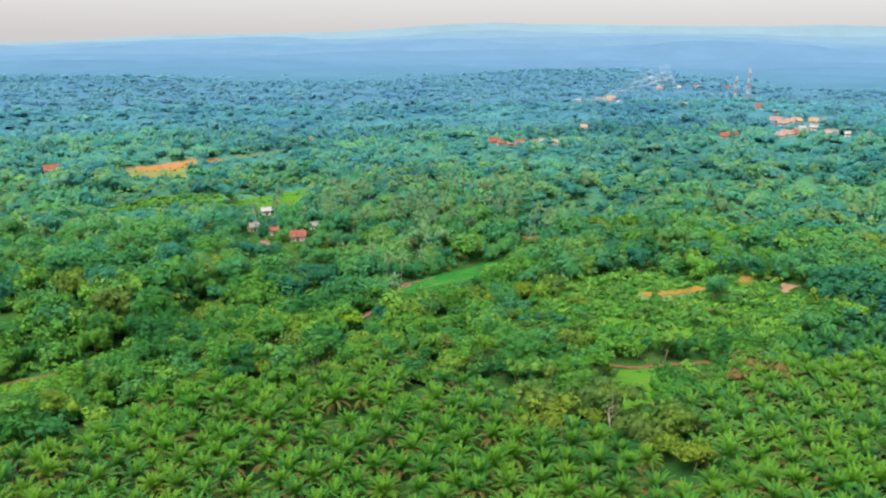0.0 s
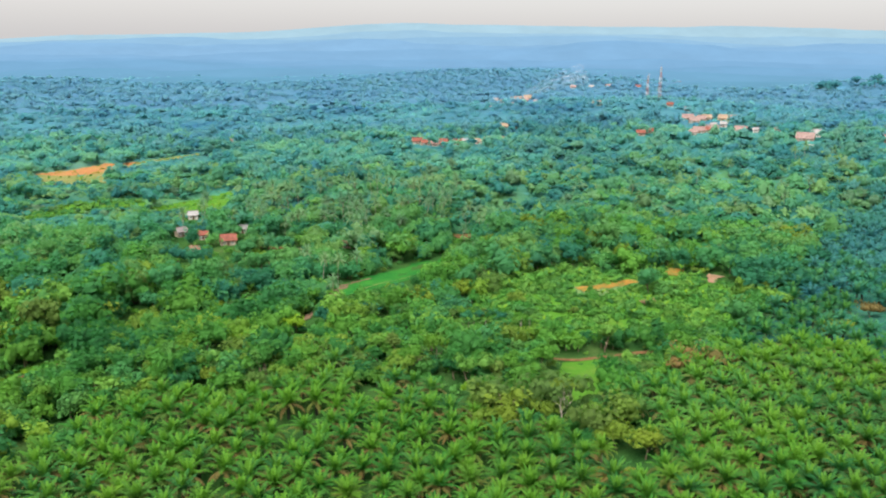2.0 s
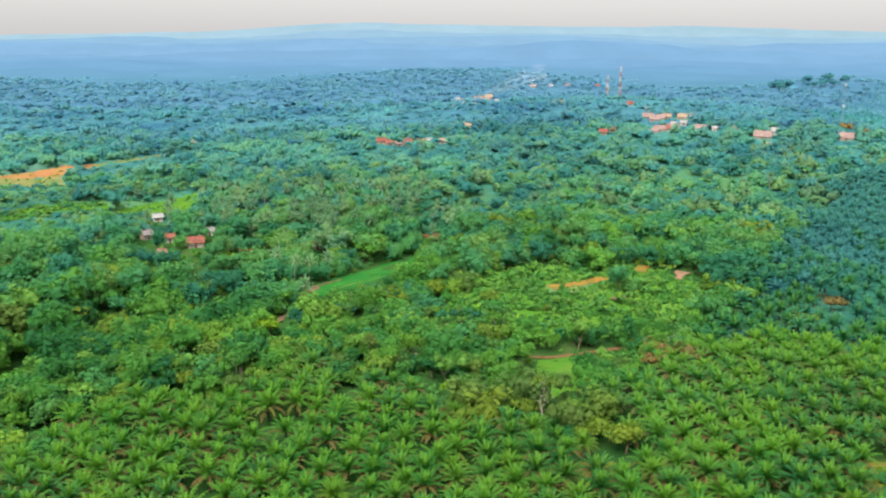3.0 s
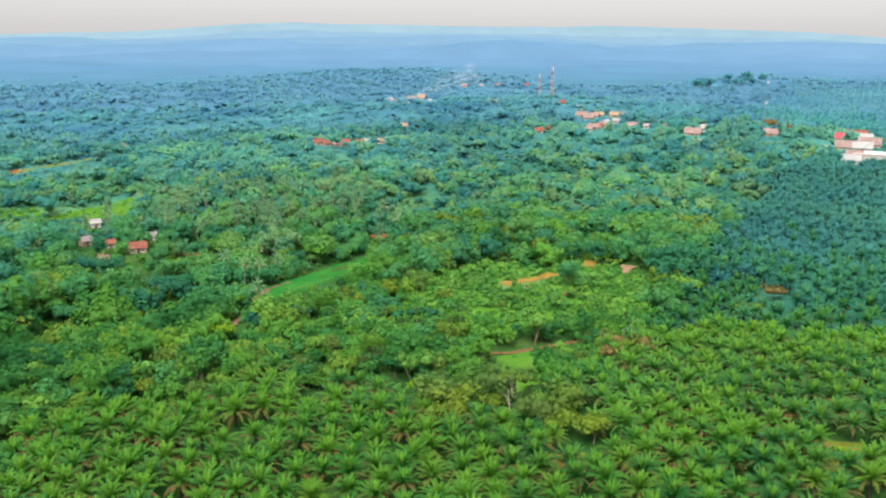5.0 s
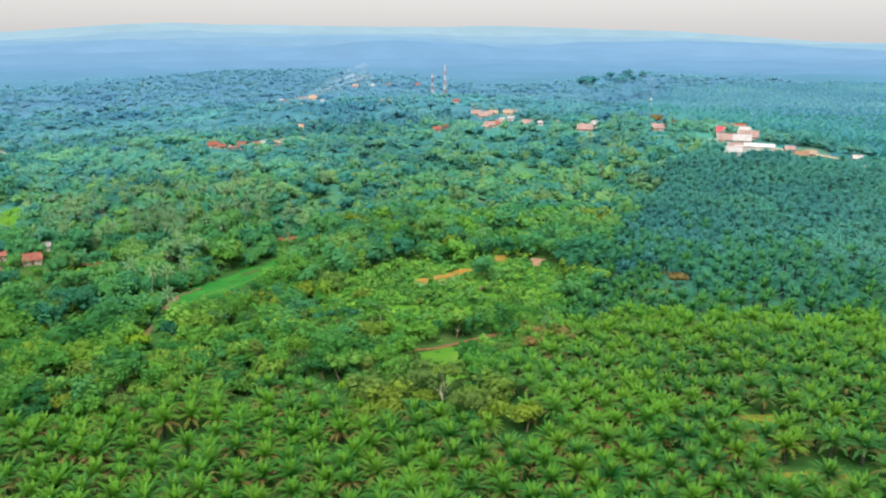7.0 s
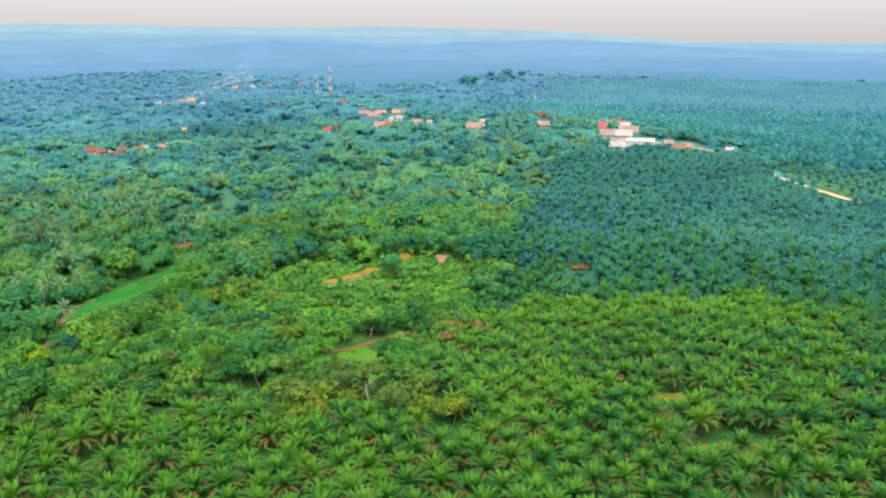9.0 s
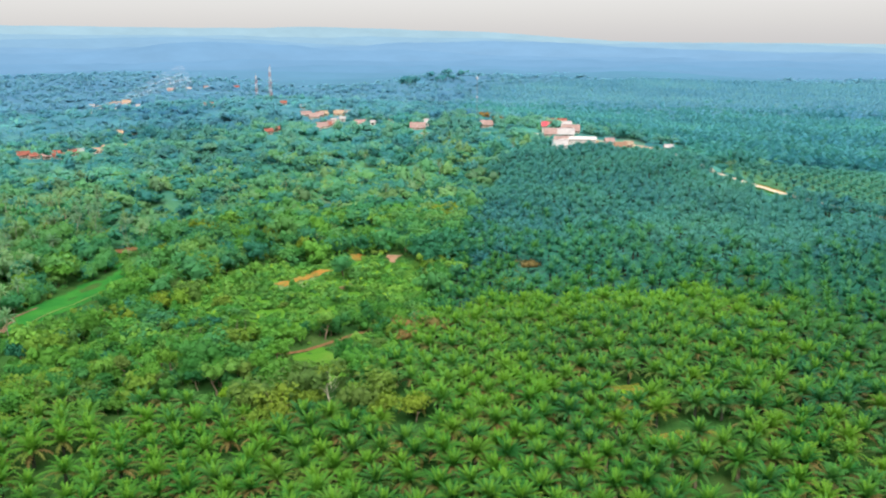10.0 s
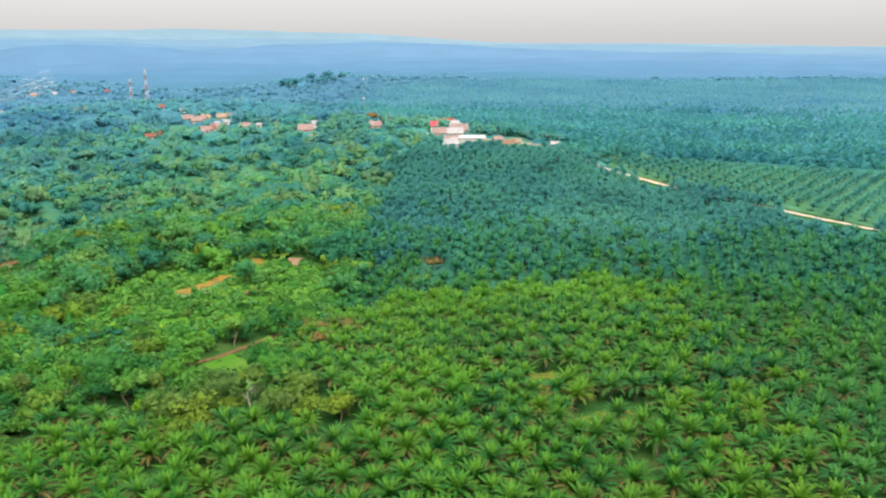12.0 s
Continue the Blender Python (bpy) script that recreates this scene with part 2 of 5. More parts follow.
def polar_sheet(name, mat):
    az = np.linspace(0, 2 * np.pi, 241)[:-1]
    rad = np.concatenate([[0.0], 12 * (4900 / 12) ** np.linspace(0, 1, 140)])
    R, A = np.meshgrid(rad[1:], az, indexing="ij")
    X, Y = -R * np.sin(A), R * np.cos(A)
    n = len(az)
    V = np.vstack([[[0, 0, float(height(0, 0))]], np.stack([X, Y, height(X, Y)], -1).reshape(-1, 3)])
    i, j = np.meshgrid(np.arange(len(rad) - 2), np.arange(n), indexing="ij")
    a, b = 1 + i * n + j, 1 + i * n + (j + 1) % n
    Q = np.stack([a, b, b + n, a + n], -1).reshape(-1, 4)[:, ::-1]
    tri = np.stack([np.zeros(n, int), 1 + (np.arange(n) + 1) % n, 1 + np.arange(n)], -1)[:, ::-1]
    F = np.vstack([np.stack([Q[:, 0], Q[:, 1], Q[:, 2]], -1), np.stack([Q[:, 0], Q[:, 2], Q[:, 3]], -1), tri])
    c = V[F].mean(axis=1)
    rng = np.random.default_rng(2)
    # far rings take the haze-coloured floors
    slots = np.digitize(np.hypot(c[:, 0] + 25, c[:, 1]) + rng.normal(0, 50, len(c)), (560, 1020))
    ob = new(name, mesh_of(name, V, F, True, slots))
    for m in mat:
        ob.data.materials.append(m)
    return ob


def mesh_of(name, V, F, smooth=False, slots=None, **values):
    """A triangle mesh from arrays, with point values (tint, age) by name and material slots by triangle."""
    me = bpy.data.meshes.new(name)
    V, F = np.asarray(V, np.float32), np.asarray(F, np.int32)
    me.vertices.add(len(V))
    me.vertices.foreach_set("co", V.ravel())
    me.loops.add(F.size)
    me.loops.foreach_set("vertex_index", F.ravel())
    me.polygons.add(len(F))
    me.polygons.foreach_set("loop_start", np.arange(0, F.size, 3, dtype=np.int32))
    me.polygons.foreach_set("loop_total", np.full(len(F), 3, np.int32))
    if slots is not None:
        me.polygons.foreach_set("material_index", np.asarray(slots, np.int32))
    me.polygons.foreach_set("use_smooth", np.broadcast_to(np.asarray(smooth, bool), (len(F),)).copy())
    me.update(calc_edges=True)
    for key, v in values.items():
        me.attributes.new(key, "FLOAT", "POINT").data.foreach_set("value", np.asarray(v, np.float32))
    return me


ground = tagged(polar_sheet("ground", (M_GROUND, M_FLOOR_FAR, M_FLOOR_DISTANT)), "rolling green undergrowth, painted bluer with distance as haze", "ground", kind="structure")


# ---- plan of the land use ----
def warp(x, y):
    """Plan positions shaken a little, for uneven borders between stands."""
    x, y = np.asarray(x, float), np.asarray(y, float)
    return x + 5 * np.sin(y / 7.3) + 4 * np.sin(x / 5.1 + y / 13), y + 5 * np.sin(x / 8.1) + 4 * np.sin(y / 4.7 - x / 11)


def inside(x, y, poly):
    x, y = np.asarray(x, float), np.asarray(y, float)
    got = np.zeros(x.shape, bool)
    for (ax, ay), (bx, by) in zip(poly, poly[1:] + poly[:1]):
        cross = ((ay > y) != (by > y)) & (x < (bx - ax) * (y - ay) / (by - ay + 1e-12) + ax)
        got ^= cross
    return got


PALMS_NEAR = [(-330, 40), (-130, 112), (-94, 158), (-80, 186), (-54, 202), (-21, 213), (12, 204), (22, 186), (34, 168), (50, 170), (60, 186), (70, 206), (86, 224), (104, 232), (128, 226), (154, 216), (185, 204), (212, 185), (214, 140), (232, 96), (260, 30), (220, -80), (-220, -80)]
PALMS_DEEP = [(104, 232), (112, 240), (157, 287), (223, 370), (296, 446), (364, 490), (436, 446), (444, 430), (418, 385), (390, 350), (384, 304), (375, 245), (376, 180), (372, 60), (260, 30), (232, 96), (214, 140), (212, 185), (185, 204), (154, 216), (128, 226)]
PALMS_YOUNG = [(432, 352), (470, 322), (580, 226), (620, 80), (384, 60), (386, 166), (388, 215), (387, 245), (392, 285), (399, 323), (404, 350)]
ROAD = [(330, 600), (400, 545), (416, 480), (424, 466), (435, 450), (447, 431), (425, 385), (397, 350), (393, 323), (390, 304), (386, 285), (381, 245), (382, 215), (382, 193), (382, 178), (380, 166), (378, 90)]
FIELD = [(-236, 600), (-200, 655), (-190, 640), (-178, 590), (-170, 560), (-208, 545)]
FIELD_SOIL = [(-236, 598), (-201, 657), (-176, 650), (-181, 612), (-214, 588)]
FIELD_STRIP = [(-190, 640), (-160, 684), (-138, 712), (-130, 706), (-152, 664), (-176, 622)]
LAWN_WEST = [(-193, 467), (-171, 485), (-136, 500), (-127, 478), (-128, 466), (-146, 467), (-163, 460), (-183, 443)]
LAWN = [(-128, 474), (-90, 535), (-84, 520), (-86, 474), (-113, 454)]
RICE = [(-18, 318), (-17, 338), (4, 364), (32, 394), (42, 406), (34, 368), (10, 334)]
GRASS_WEST = [(-134, 214), (-138, 232), (-122, 248), (-112, 266), (-100, 260), (-112, 240), (-116, 216)]
GRASS_GLADE = [(54, 238), (66, 240), (65, 229), (60, 214), (56, 203), (46, 199), (46, 211), (50, 224)]
SCRUB = [(24, 262), (60, 256), (100, 256), (128, 262), (140, 300), (120, 326), (70, 330), (40, 312)]


def wider(poly, k):
    """A polygon drawn larger about its middle."""
    mx, my = np.mean(poly, axis=0)
    return [(mx + (x - mx) * k, my + (y - my) * k) for x, y in poly]


CLEARINGS = [FIELD, FIELD_STRIP, LAWN, RICE, GRASS_WEST, GRASS_GLADE]


def patch_sheet(name, poly, mat, lift, label, step=4.0):
    """A patch of ground cover that follows the terrain, slightly above it."""
    bm = bmesh.new()
    g, edge = np.random.default_rng(int(abs(poly[0][0]) + abs(poly[0][1]))), []
    for (ax, ay), (bx, by) in zip(poly, poly[1:] + poly[:1]):
        n = max(1, int(math.hypot(bx - ax, by - ay) / 3.0))
        edge += [(ax + (bx - ax) * k / n + g.normal(0, 0.7), ay + (by - ay) * k / n + g.normal(0, 0.7)) for k in range(n)]
    face = bm.faces.new([bm.verts.new((x, y, 0)) for x, y in edge])
    xs, ys = [p[0] for p in poly], [p[1] for p in poly]
    for axis, lo, hi in ((0, min(xs), max(xs)), (1, min(ys), max(ys))):
        for k in np.arange(math.floor(lo / step) * step, hi, step):
            co, no = ((k, 0, 0), (1, 0, 0)) if axis == 0 else ((0, k, 0), (0, 1, 0))
            bmesh.ops.bisect_plane(bm, geom=bm.verts[:] + bm.edges[:] + bm.faces[:], plane_co=co, plane_no=no)
    for v in bm.verts:
        v.co.z = float(height(v.co.x, v.co.y)) + lift
    bmesh.ops.triangulate(bm, faces=bm.faces[:])
    for f in bm.faces:
        if f.normal.z < 0:
            f.normal_flip()
    me = bpy.data.meshes.new(name)
    bm.to_mesh(me)
    me.materials.append(mat)
    return tagged(new(name, me), label, name.split("_")[-1], kind="structure")


def ribbon(name, line, width, mat, lift, label, cat, wobble=0.6):
    rng = np.random.default_rng(len(line) * 7 + int(width * 10))
    pts = []
    for (ax, ay), (bx, by) in zip(line, line[1:]):
        n = max(2, int(math.hypot(bx - ax, by - ay) / 3))
        pts += [(ax + (bx - ax) * k / n, ay + (by - ay) * k / n) for k in range(n)]
    pts = np.array(pts + [line[-1]], float)
    for _ in range(3):
        pts[1:-1] = (pts[:-2] + 2 * pts[1:-1] + pts[2:]) / 4
    d = np.gradient(pts, axis=0)
    side = np.stack([-d[:, 1], d[:, 0]], -1) / np.linalg.norm(d, axis=1)[:, None]
    w = width / 2 * (1 + wobble * (rng.random((len(pts), 2)) - 0.5))
    L, Rr = pts + side * w[:, :1], pts - side * w[:, 1:]
    P = np.concatenate([L, pts, Rr])
    V = np.column_stack([P, height(P[:, 0], P[:, 1]) + lift])
    n, i = len(pts), np.arange(len(pts) - 1)
    F = np.concatenate([np.stack([i + o + n, i + o + n + 1, i + o + 1], -1) for o in (0, n)] + [np.stack([i + o + n, i + o + 1, i + o], -1) for o in (0, n)])
    ob = new(name, mesh_of(name, V, F, True))
    ob.data.materials.append(mat)
    return tagged(ob, label, cat, kind="structure")


patch_sheet("harvested_field", FIELD_SOIL, M_FIELD, 0.35, "bare orange soil of a cleared field")
patch_sheet("dry_field", FIELD, M_STRAW, 0.2, "dry yellow grass round the cleared soil")
patch_sheet("field_strip", FIELD_STRIP, M_STRAW, 0.25, "strip of pale yellowish pasture along the trees")
patch_sheet("meadow", LAWN, M_GRASS, 0.2, "bright green open meadow on a slope")
patch_sheet("slope_meadow", LAWN_WEST, M_GRASS, 0.2, "bright green grass and bushes on a long slope")
patch_sheet("rice_paddy", RICE, M_RICE, 0.2, "bright green rice paddy in the valley")
patch_sheet("valley_meadow", GRASS_WEST, M_GRASS, 0.2, "green meadow in the valley below the trees")
patch_sheet("scrub_meadow", SCRUB, M_GRASS, 0.15, "rough bright grass between the scrub")
patch_sheet("glade_meadow", GRASS_GLADE, M_GRASS, 0.2, "small bright grass glade beside the path")
ribbon("road", ROAD, 4.2, M_ROAD, 0.35, "pale unpaved limestone road on the ridge", "road")
ribbon("path", [(28, 268), (35, 257), (40, 253), (44, 245), (54, 240), (65, 241), (75, 244), (86, 246), (97, 255)], 2.6, M_PATH, 0.35, "narrow red dirt footpath past the glade", "path")
ribbon("path", [(-150, 226), (-128, 236), (-120, 245), (-104, 262)], 2.4, M_PATH, 0.35, "red dirt track across the valley meadow", "path")


# ---- plants as arrays ----
def frond(rng, length, el0, bend, segs, leaf):
    """One pinnate leaf from the origin along +x: narrow leaflets in pairs on an arched midrib."""
    s = np.linspace(0, 1, segs + 1)
    el = el0 - bend * s ** 1.3
    step = length / segs
    P = np.vstack([[0, 0, 0], np.cumsum(np.column_stack([np.cos(el[:-1]), 0 * el[:-1], np.sin(el[:-1])]) * step, axis=0)])
    V, F = [], []
    for k in range(segs):
        a, b = P[k], P[k + 1]
        t = (k + 0.5) / segs
        w = leaf * (0.25 + 0.75 * math.sin(math.pi * min(1, t * 0.8 + 0.2))) * (0.8 + 0.4 * rng.random())
        d = (b - a) / step
        for sd in (1, -1):
            tip = (a + b) / 2 + d * step * 0.8 + np.array([0, sd * w * 0.85, 0]) + np.array([0, 0, -w * (0.25 + 0.35 * rng.random())])
            n = len(V)
            V += [a - d * step * 0.12, b + d * step * 0.25, tip]
            F.append((n, n + 1, n + 2) if sd > 0 else (n + 1, n, n + 2))
    return np.array(V), np.array(F)


def turned(V, yaw):
    c, s = math.cos(yaw), math.sin(yaw)
    return np.column_stack([V[:, 0] * c - V[:, 1] * s, V[:, 0] * s + V[:, 1] * c, V[:, 2]])


def frond_shape(rng, a):
    """Start angle, bend and length for a frond of relative age a."""
    return radians(88 - 76 * a ** 1.25 + rng.normal(0, 5)), radians(22 + 82 * a + rng.normal(0, 8)), 3.0 + 2.0 * math.sin(math.pi * (0.1 + 0.65 * a))


def palm_crown(seed, count, segs, leaf, size=1.0, droop=0.0, dry=0.7):
    rng = np.random.default_rng(seed)
    Vs, Fs, ages, n = [], [], [], 0
    for k in range(count):
        a = (k + 0.5) / count
        el, bend, length = frond_shape(rng, a)
        V, F = frond(rng, length * size * (0.9 + 0.2 * rng.random()), el - droop * a, bend, segs, leaf * size)
        V = turned(V, k * 2.39996 + rng.normal(0, 0.15))
        Vs.append(V)
        Fs.append(F + n)
        n += len(V)
        ages.append(np.full(len(V), min(1.0, dry * max(0.0, (a - 0.62) / 0.30) * rng.random() ** 0.6)))
        # young upright leaves are paler: they carry a negative age
        if a < 0.34:
            ages[-1] = np.full(len(V), -(1 - a / 0.34))
    return np.vstack(Vs), np.vstack(Fs), np.concatenate(ages)


def tube(points, radii, sides=6):
    V, F = [], []
    for (p, r) in zip(points, radii):
        for k in range(sides):
            a = 2 * math.pi * k / sides
            V.append((p[0] + r * math.cos(a), p[1] + r * math.sin(a), p[2]))
    for i in range(len(points) - 1):
        for k in range(sides):
            a, b = i * sides + k, i * sides + (k + 1) % sides
            F += [(a, b, b + sides), (a, b + sides, a + sides)]
    return np.array(V, float), np.array(F)


def leafy_crown(seed, leaves, size, radius=3.6, tall=1.0, lobes=7, core=5, lift=0.35):
    """A crown of overlapping lobes: dense inner leaf masses, covered with leaf sprays that stand off at uneven angles.
    Vertices, triangles, ages and, by triangle, whether it is smooth."""
    rng = np.random.default_rng(seed)
    C = np.column_stack([rng.normal(0, 0.42, (lobes, 2)) * radius, rng.uniform(-0.35, 0.5, lobes) * radius * tall])
    R = radius * rng.uniform(0.36, 0.58, lobes)
    C[0], R[0] = (0, 0, 0), radius * 0.62
    D = rng.normal(size=(leaves, 3))
    D[:, 2] = np.abs(D[:, 2]) * 0.9 - 0.45 * rng.random(leaves)
    D /= np.linalg.norm(D, axis=1)[:, None]
    k = rng.integers(0, lobes, leaves)
    P = C[k] + D * (R[k] * rng.uniform(0.80, 1.16, leaves))[:, None] * np.array([1, 1, tall])
    N = D + rng.normal(0, 0.6, (leaves, 3)) + np.array([0, 0, lift])
    N /= np.linalg.norm(N, axis=1)[:, None]
    U = np.cross(N, rng.normal(size=(leaves, 3)))
    U /= np.linalg.norm(U, axis=1)[:, None]
    W = np.cross(N, U)
    s = (size * rng.uniform(0.6, 1.35, leaves))[:, None]
    V = np.stack([P + U * s, P - U * s * 0.6 + W * s * 0.8, P - U * s * 0.5 - W * s * 0.8], 1).reshape(-1, 3)
    F = np.arange(3 * leaves).reshape(-1, 3)
    Vs, Fs, n = [V], [F], len(V)
    for j in range(min(core, lobes)):
        lump = SPHERE[0] * R[j] * 0.74 * (1 + rng.normal(0, 0.22, (len(SPHERE[0]), 1))) * np.array([1, 1, tall]) + C[j]
        Vs.append(lump)
        Fs.append(SPHERE[1] + n)
        n += len(lump)
    V, F = np.vstack(Vs), np.vstack(Fs)
    return V, F, np.zeros(len(V)), np.arange(len(F)) >= leaves


def small_sphere():
    bm = bmesh.new()
    bmesh.ops.create_icosphere(bm, subdivisions=1, radius=1)
    V = np.array([v.co[:] for v in bm.verts])
    F = np.array([[v.index for v in f.verts] for f in bm.faces])
    bm.free()
    return V, F


SPHERE = small_sphere()


class Stand:
    """Plants joined into one mesh: copies of a few shapes at many places."""

    def __init__(self):
        self.V, self.F, self.tint, self.age, self.slot, self.smooth, self.n = [], [], [], [], [], [], 0

    def plant(self, shape, x, y, z, yaw, scale, tint, slot):
        """shape: vertices, triangles, ages; x, y, z, yaw, scale, tint: arrays, one row a plant."""
        V, F, A = shape[:3]
        m, k = len(x), len(V)
        if m == 0:
            return
        c, s = np.cos(yaw)[:, None], np.sin(yaw)[:, None]
        sc = np.asarray(scale, float).reshape(m, -1)
        sx, sz = sc[:, :1], sc[:, -1:]
        W = np.stack([(V[None, :, 0] * c - V[None, :, 1] * s) * sx + x[:, None], (V[None, :, 0] * s + V[None, :, 1] * c) * sx + y[:, None], V[None, :, 2] * sz + z[:, None]], -1)
        self.V.append(W.reshape(-1, 3).astype(np.float32))
        self.F.append((F[None] + (np.arange(m) * k)[:, None, None] + self.n).reshape(-1, 3))
        self.tint.append(np.repeat(tint, k))
        self.age.append(np.tile(A, m))
        self.slot.append(np.full(m * len(F), slot) if np.isscalar(slot) else np.repeat(slot, len(F)))
        self.smooth.append(np.tile(shape[3] if len(shape) > 3 else np.zeros(len(F), bool), m))
        self.n += m * k

    def done(self, name, mats, label, category):
        if not self.V:
            return None
        me = mesh_of(name, np.vstack(self.V), np.vstack(self.F), np.concatenate(self.smooth), np.concatenate(self.slot), tint=np.concatenate(self.tint), age=np.concatenate(self.age))
        for m in mats:
            me.materials.append(m)
        return tagged(new(name, me), label, category, kind="stuff")


VANTAGE = (-25.0, 0.0)  # middle of the camera path; plants are left out to keep its view of clearings


def keeps_open(x, y, tall, spots, slack=1.0):
    """True where a plant of that height neither stands in a clearing nor blocks the view down into it."""
    dx, dy = x - VANTAGE[0], y - VANTAGE[1]
    top = height(x, y) + tall
    free = np.ones(len(x), bool)
    for poly in spots:
        mx, my = np.mean(poly, axis=0)
        reach = np.maximum((90 - float(height(mx, my))) / (90 - top), 1.0) - 1
        size = max(max(abs(px - mx), abs(py - my)) for px, py in poly)
        near = np.hypot(x - mx, y - my) < size * 1.5 + 12 + reach * np.hypot(dx, dy)
        for k in np.linspace(0, slack, 7):
            f = 1 + k * reach[near]
            free[near] &= ~inside(VANTAGE[0] + dx[near] * f, VANTAGE[1] + dy[near] * f, poly)
    return free


def sector(x, y, lo=-82, hi=40):
    a = np.degrees(np.arctan2(-(x + 25), y + 5))
    return (a > lo) & (a < hi)


# ---- open soil ----
M_BANK = earth_material("brown_earth_bank", [(0.3, (0.08, 0.05, 0.034)), (0.48, (0.15, 0.092, 0.062)), (0.56, (0.05, 0.07, 0.03)), (0.7, (0.13, 0.08, 0.05))], 0.4)
M_PINK = earth_material("pinkish_cut_earth", [(0.3, (0.13, 0.075, 0.045)), (0.5, (0.20, 0.125, 0.08)), (0.6, (0.07, 0.10, 0.05))], 0.12)
BANK = [(-31, 272), (-29, 282), (-25, 300), (-22, 318), (-15, 338), (-4, 350), (14, 374)]
SOIL_STRIP = [(74, 295), (80, 297), (90, 302), (102, 309)]
ribbon("earth_bank", BANK[:5], 3.2, M_BANK, 0.4, "bare brown earth bank along the rice paddy", "bank", 1.2)
ribbon("valley_track", BANK[4:6], 1.3, M_BANK, 0.35, "narrow earth track below the wood", "path")
patch_sheet("dry_slope", [(72, 284), (80, 282), (92, 292), (100, 303), (96, 308), (84, 304), (73, 299)], M_PASTURE, 0.25, "yellowish grass below the cut earth", 3.0)
ribbon("cut_earth", SOIL_STRIP, 5.0, M_SOIL, 0.5, "orange cut earth on the scrub slope", "soil", 1.2)
ribbon("cut_earth", [(120, 316), (124, 325)], 5.5, M_SOIL, 0.5, "small patch of orange earth among bushes", "soil", 1.2)
ribbon("cut_earth", [(131, 306), (138, 314)], 5.0, M_PINK, 0.5, "small patch of pinkish earth among bushes", "soil", 1.2)
ribbon("cut_earth", [(95, 283), (104, 287)], 4.0, M_PINK, 0.5, "small patch of pale earth under a tree", "soil", 1.2)
ribbon("village_yard", [(-64, 386), (-57, 384), (-44, 379), (-36, 378)], 5.0, M_PATH, 0.5, "bare reddish yard in front of the village houses", "yard", 1.0)
ribbon("cut_earth", [(42, 420), (52, 426)], 6.0, M_PATH, 0.5, "red earth at the head of the valley", "soil", 1.0)
ribbon("cut_earth", [(140, 858), (150, 852), (163, 846)], 12.0, M_SOIL, 0.6, "ochre cut earth on the far slope", "soil", 1.0)
ribbon("cut_earth", [(318, 812), (328, 806), (341, 796)], 26.0, M_PINK, 0.8, "wide pinkish earth cutting at the hill village", "soil", 0.8)
ribbon("cut_earth", [(343, 788), (352, 780)], 20.0, M_SOIL, 0.8, "ochre earth cutting at the hill village", "soil", 0.8)
ribbon("verge", [(404, 482), (421, 468), (434, 451), (446, 432)], 11.0, M_PINK, 0.3, "bare pinkish yard beside the ridge road", "verge", 0.8)
ribbon("verge", [(432, 498), (440, 480), (448, 462)], 9.0, M_STRAW, 0.3, "dry yellow verge behind the ridge road", "verge", 0.8)
ribbon("road_verge", [(394, 322), (391, 303), (388, 284)], 5.0, M_SOIL, 0.25, "orange soil verge beside the pale road", "verge", 0.8)
ribbon("cut_earth", [(280, 1010), (292, 1002)], 14.0, M_STRAW, 0.8, "yellowish grass patch on the far ridge", "soil", 0.8)
ribbon("dam", [(8, 341), (17, 352), (27, 362)], 0.9, M_STRAW, 0.5, "pale low dam between rice plots", "dam", 0.2)
ribbon("dam", [(-10, 326), (0, 338), (8, 341)], 0.9, M_STRAW, 0.5, "pale low dam between rice plots", "dam", 0.2)
STRIPS = [[(52, 240), (65, 241), (75, 244), (86, 246)], BANK, SOIL_STRIP, [(118, 314), (126, 328)], [(129, 304), (140, 316)], [(-66, 386), (-36, 378)], [(140, 858), (163, 846)], [(316, 814), (352, 780)], [(412, 474), (446, 434)], [(40, 418), (54, 428)]]


def along(line, w):
    """Boxes round the stretches of a line."""
    out = []
    for (ax, ay), (bx, by) in zip(line, line[1:]):
        n = math.hypot(bx - ax, by - ay)
        ux, uy = (bx - ax) / n * w, (by - ay) / n * w
        out.append([(ax - ux - uy, ay - uy + ux), (ax - ux + uy, ay - uy - ux), (bx + ux + uy, by + uy - ux), (bx + ux - uy, by + uy + ux)])
    return out


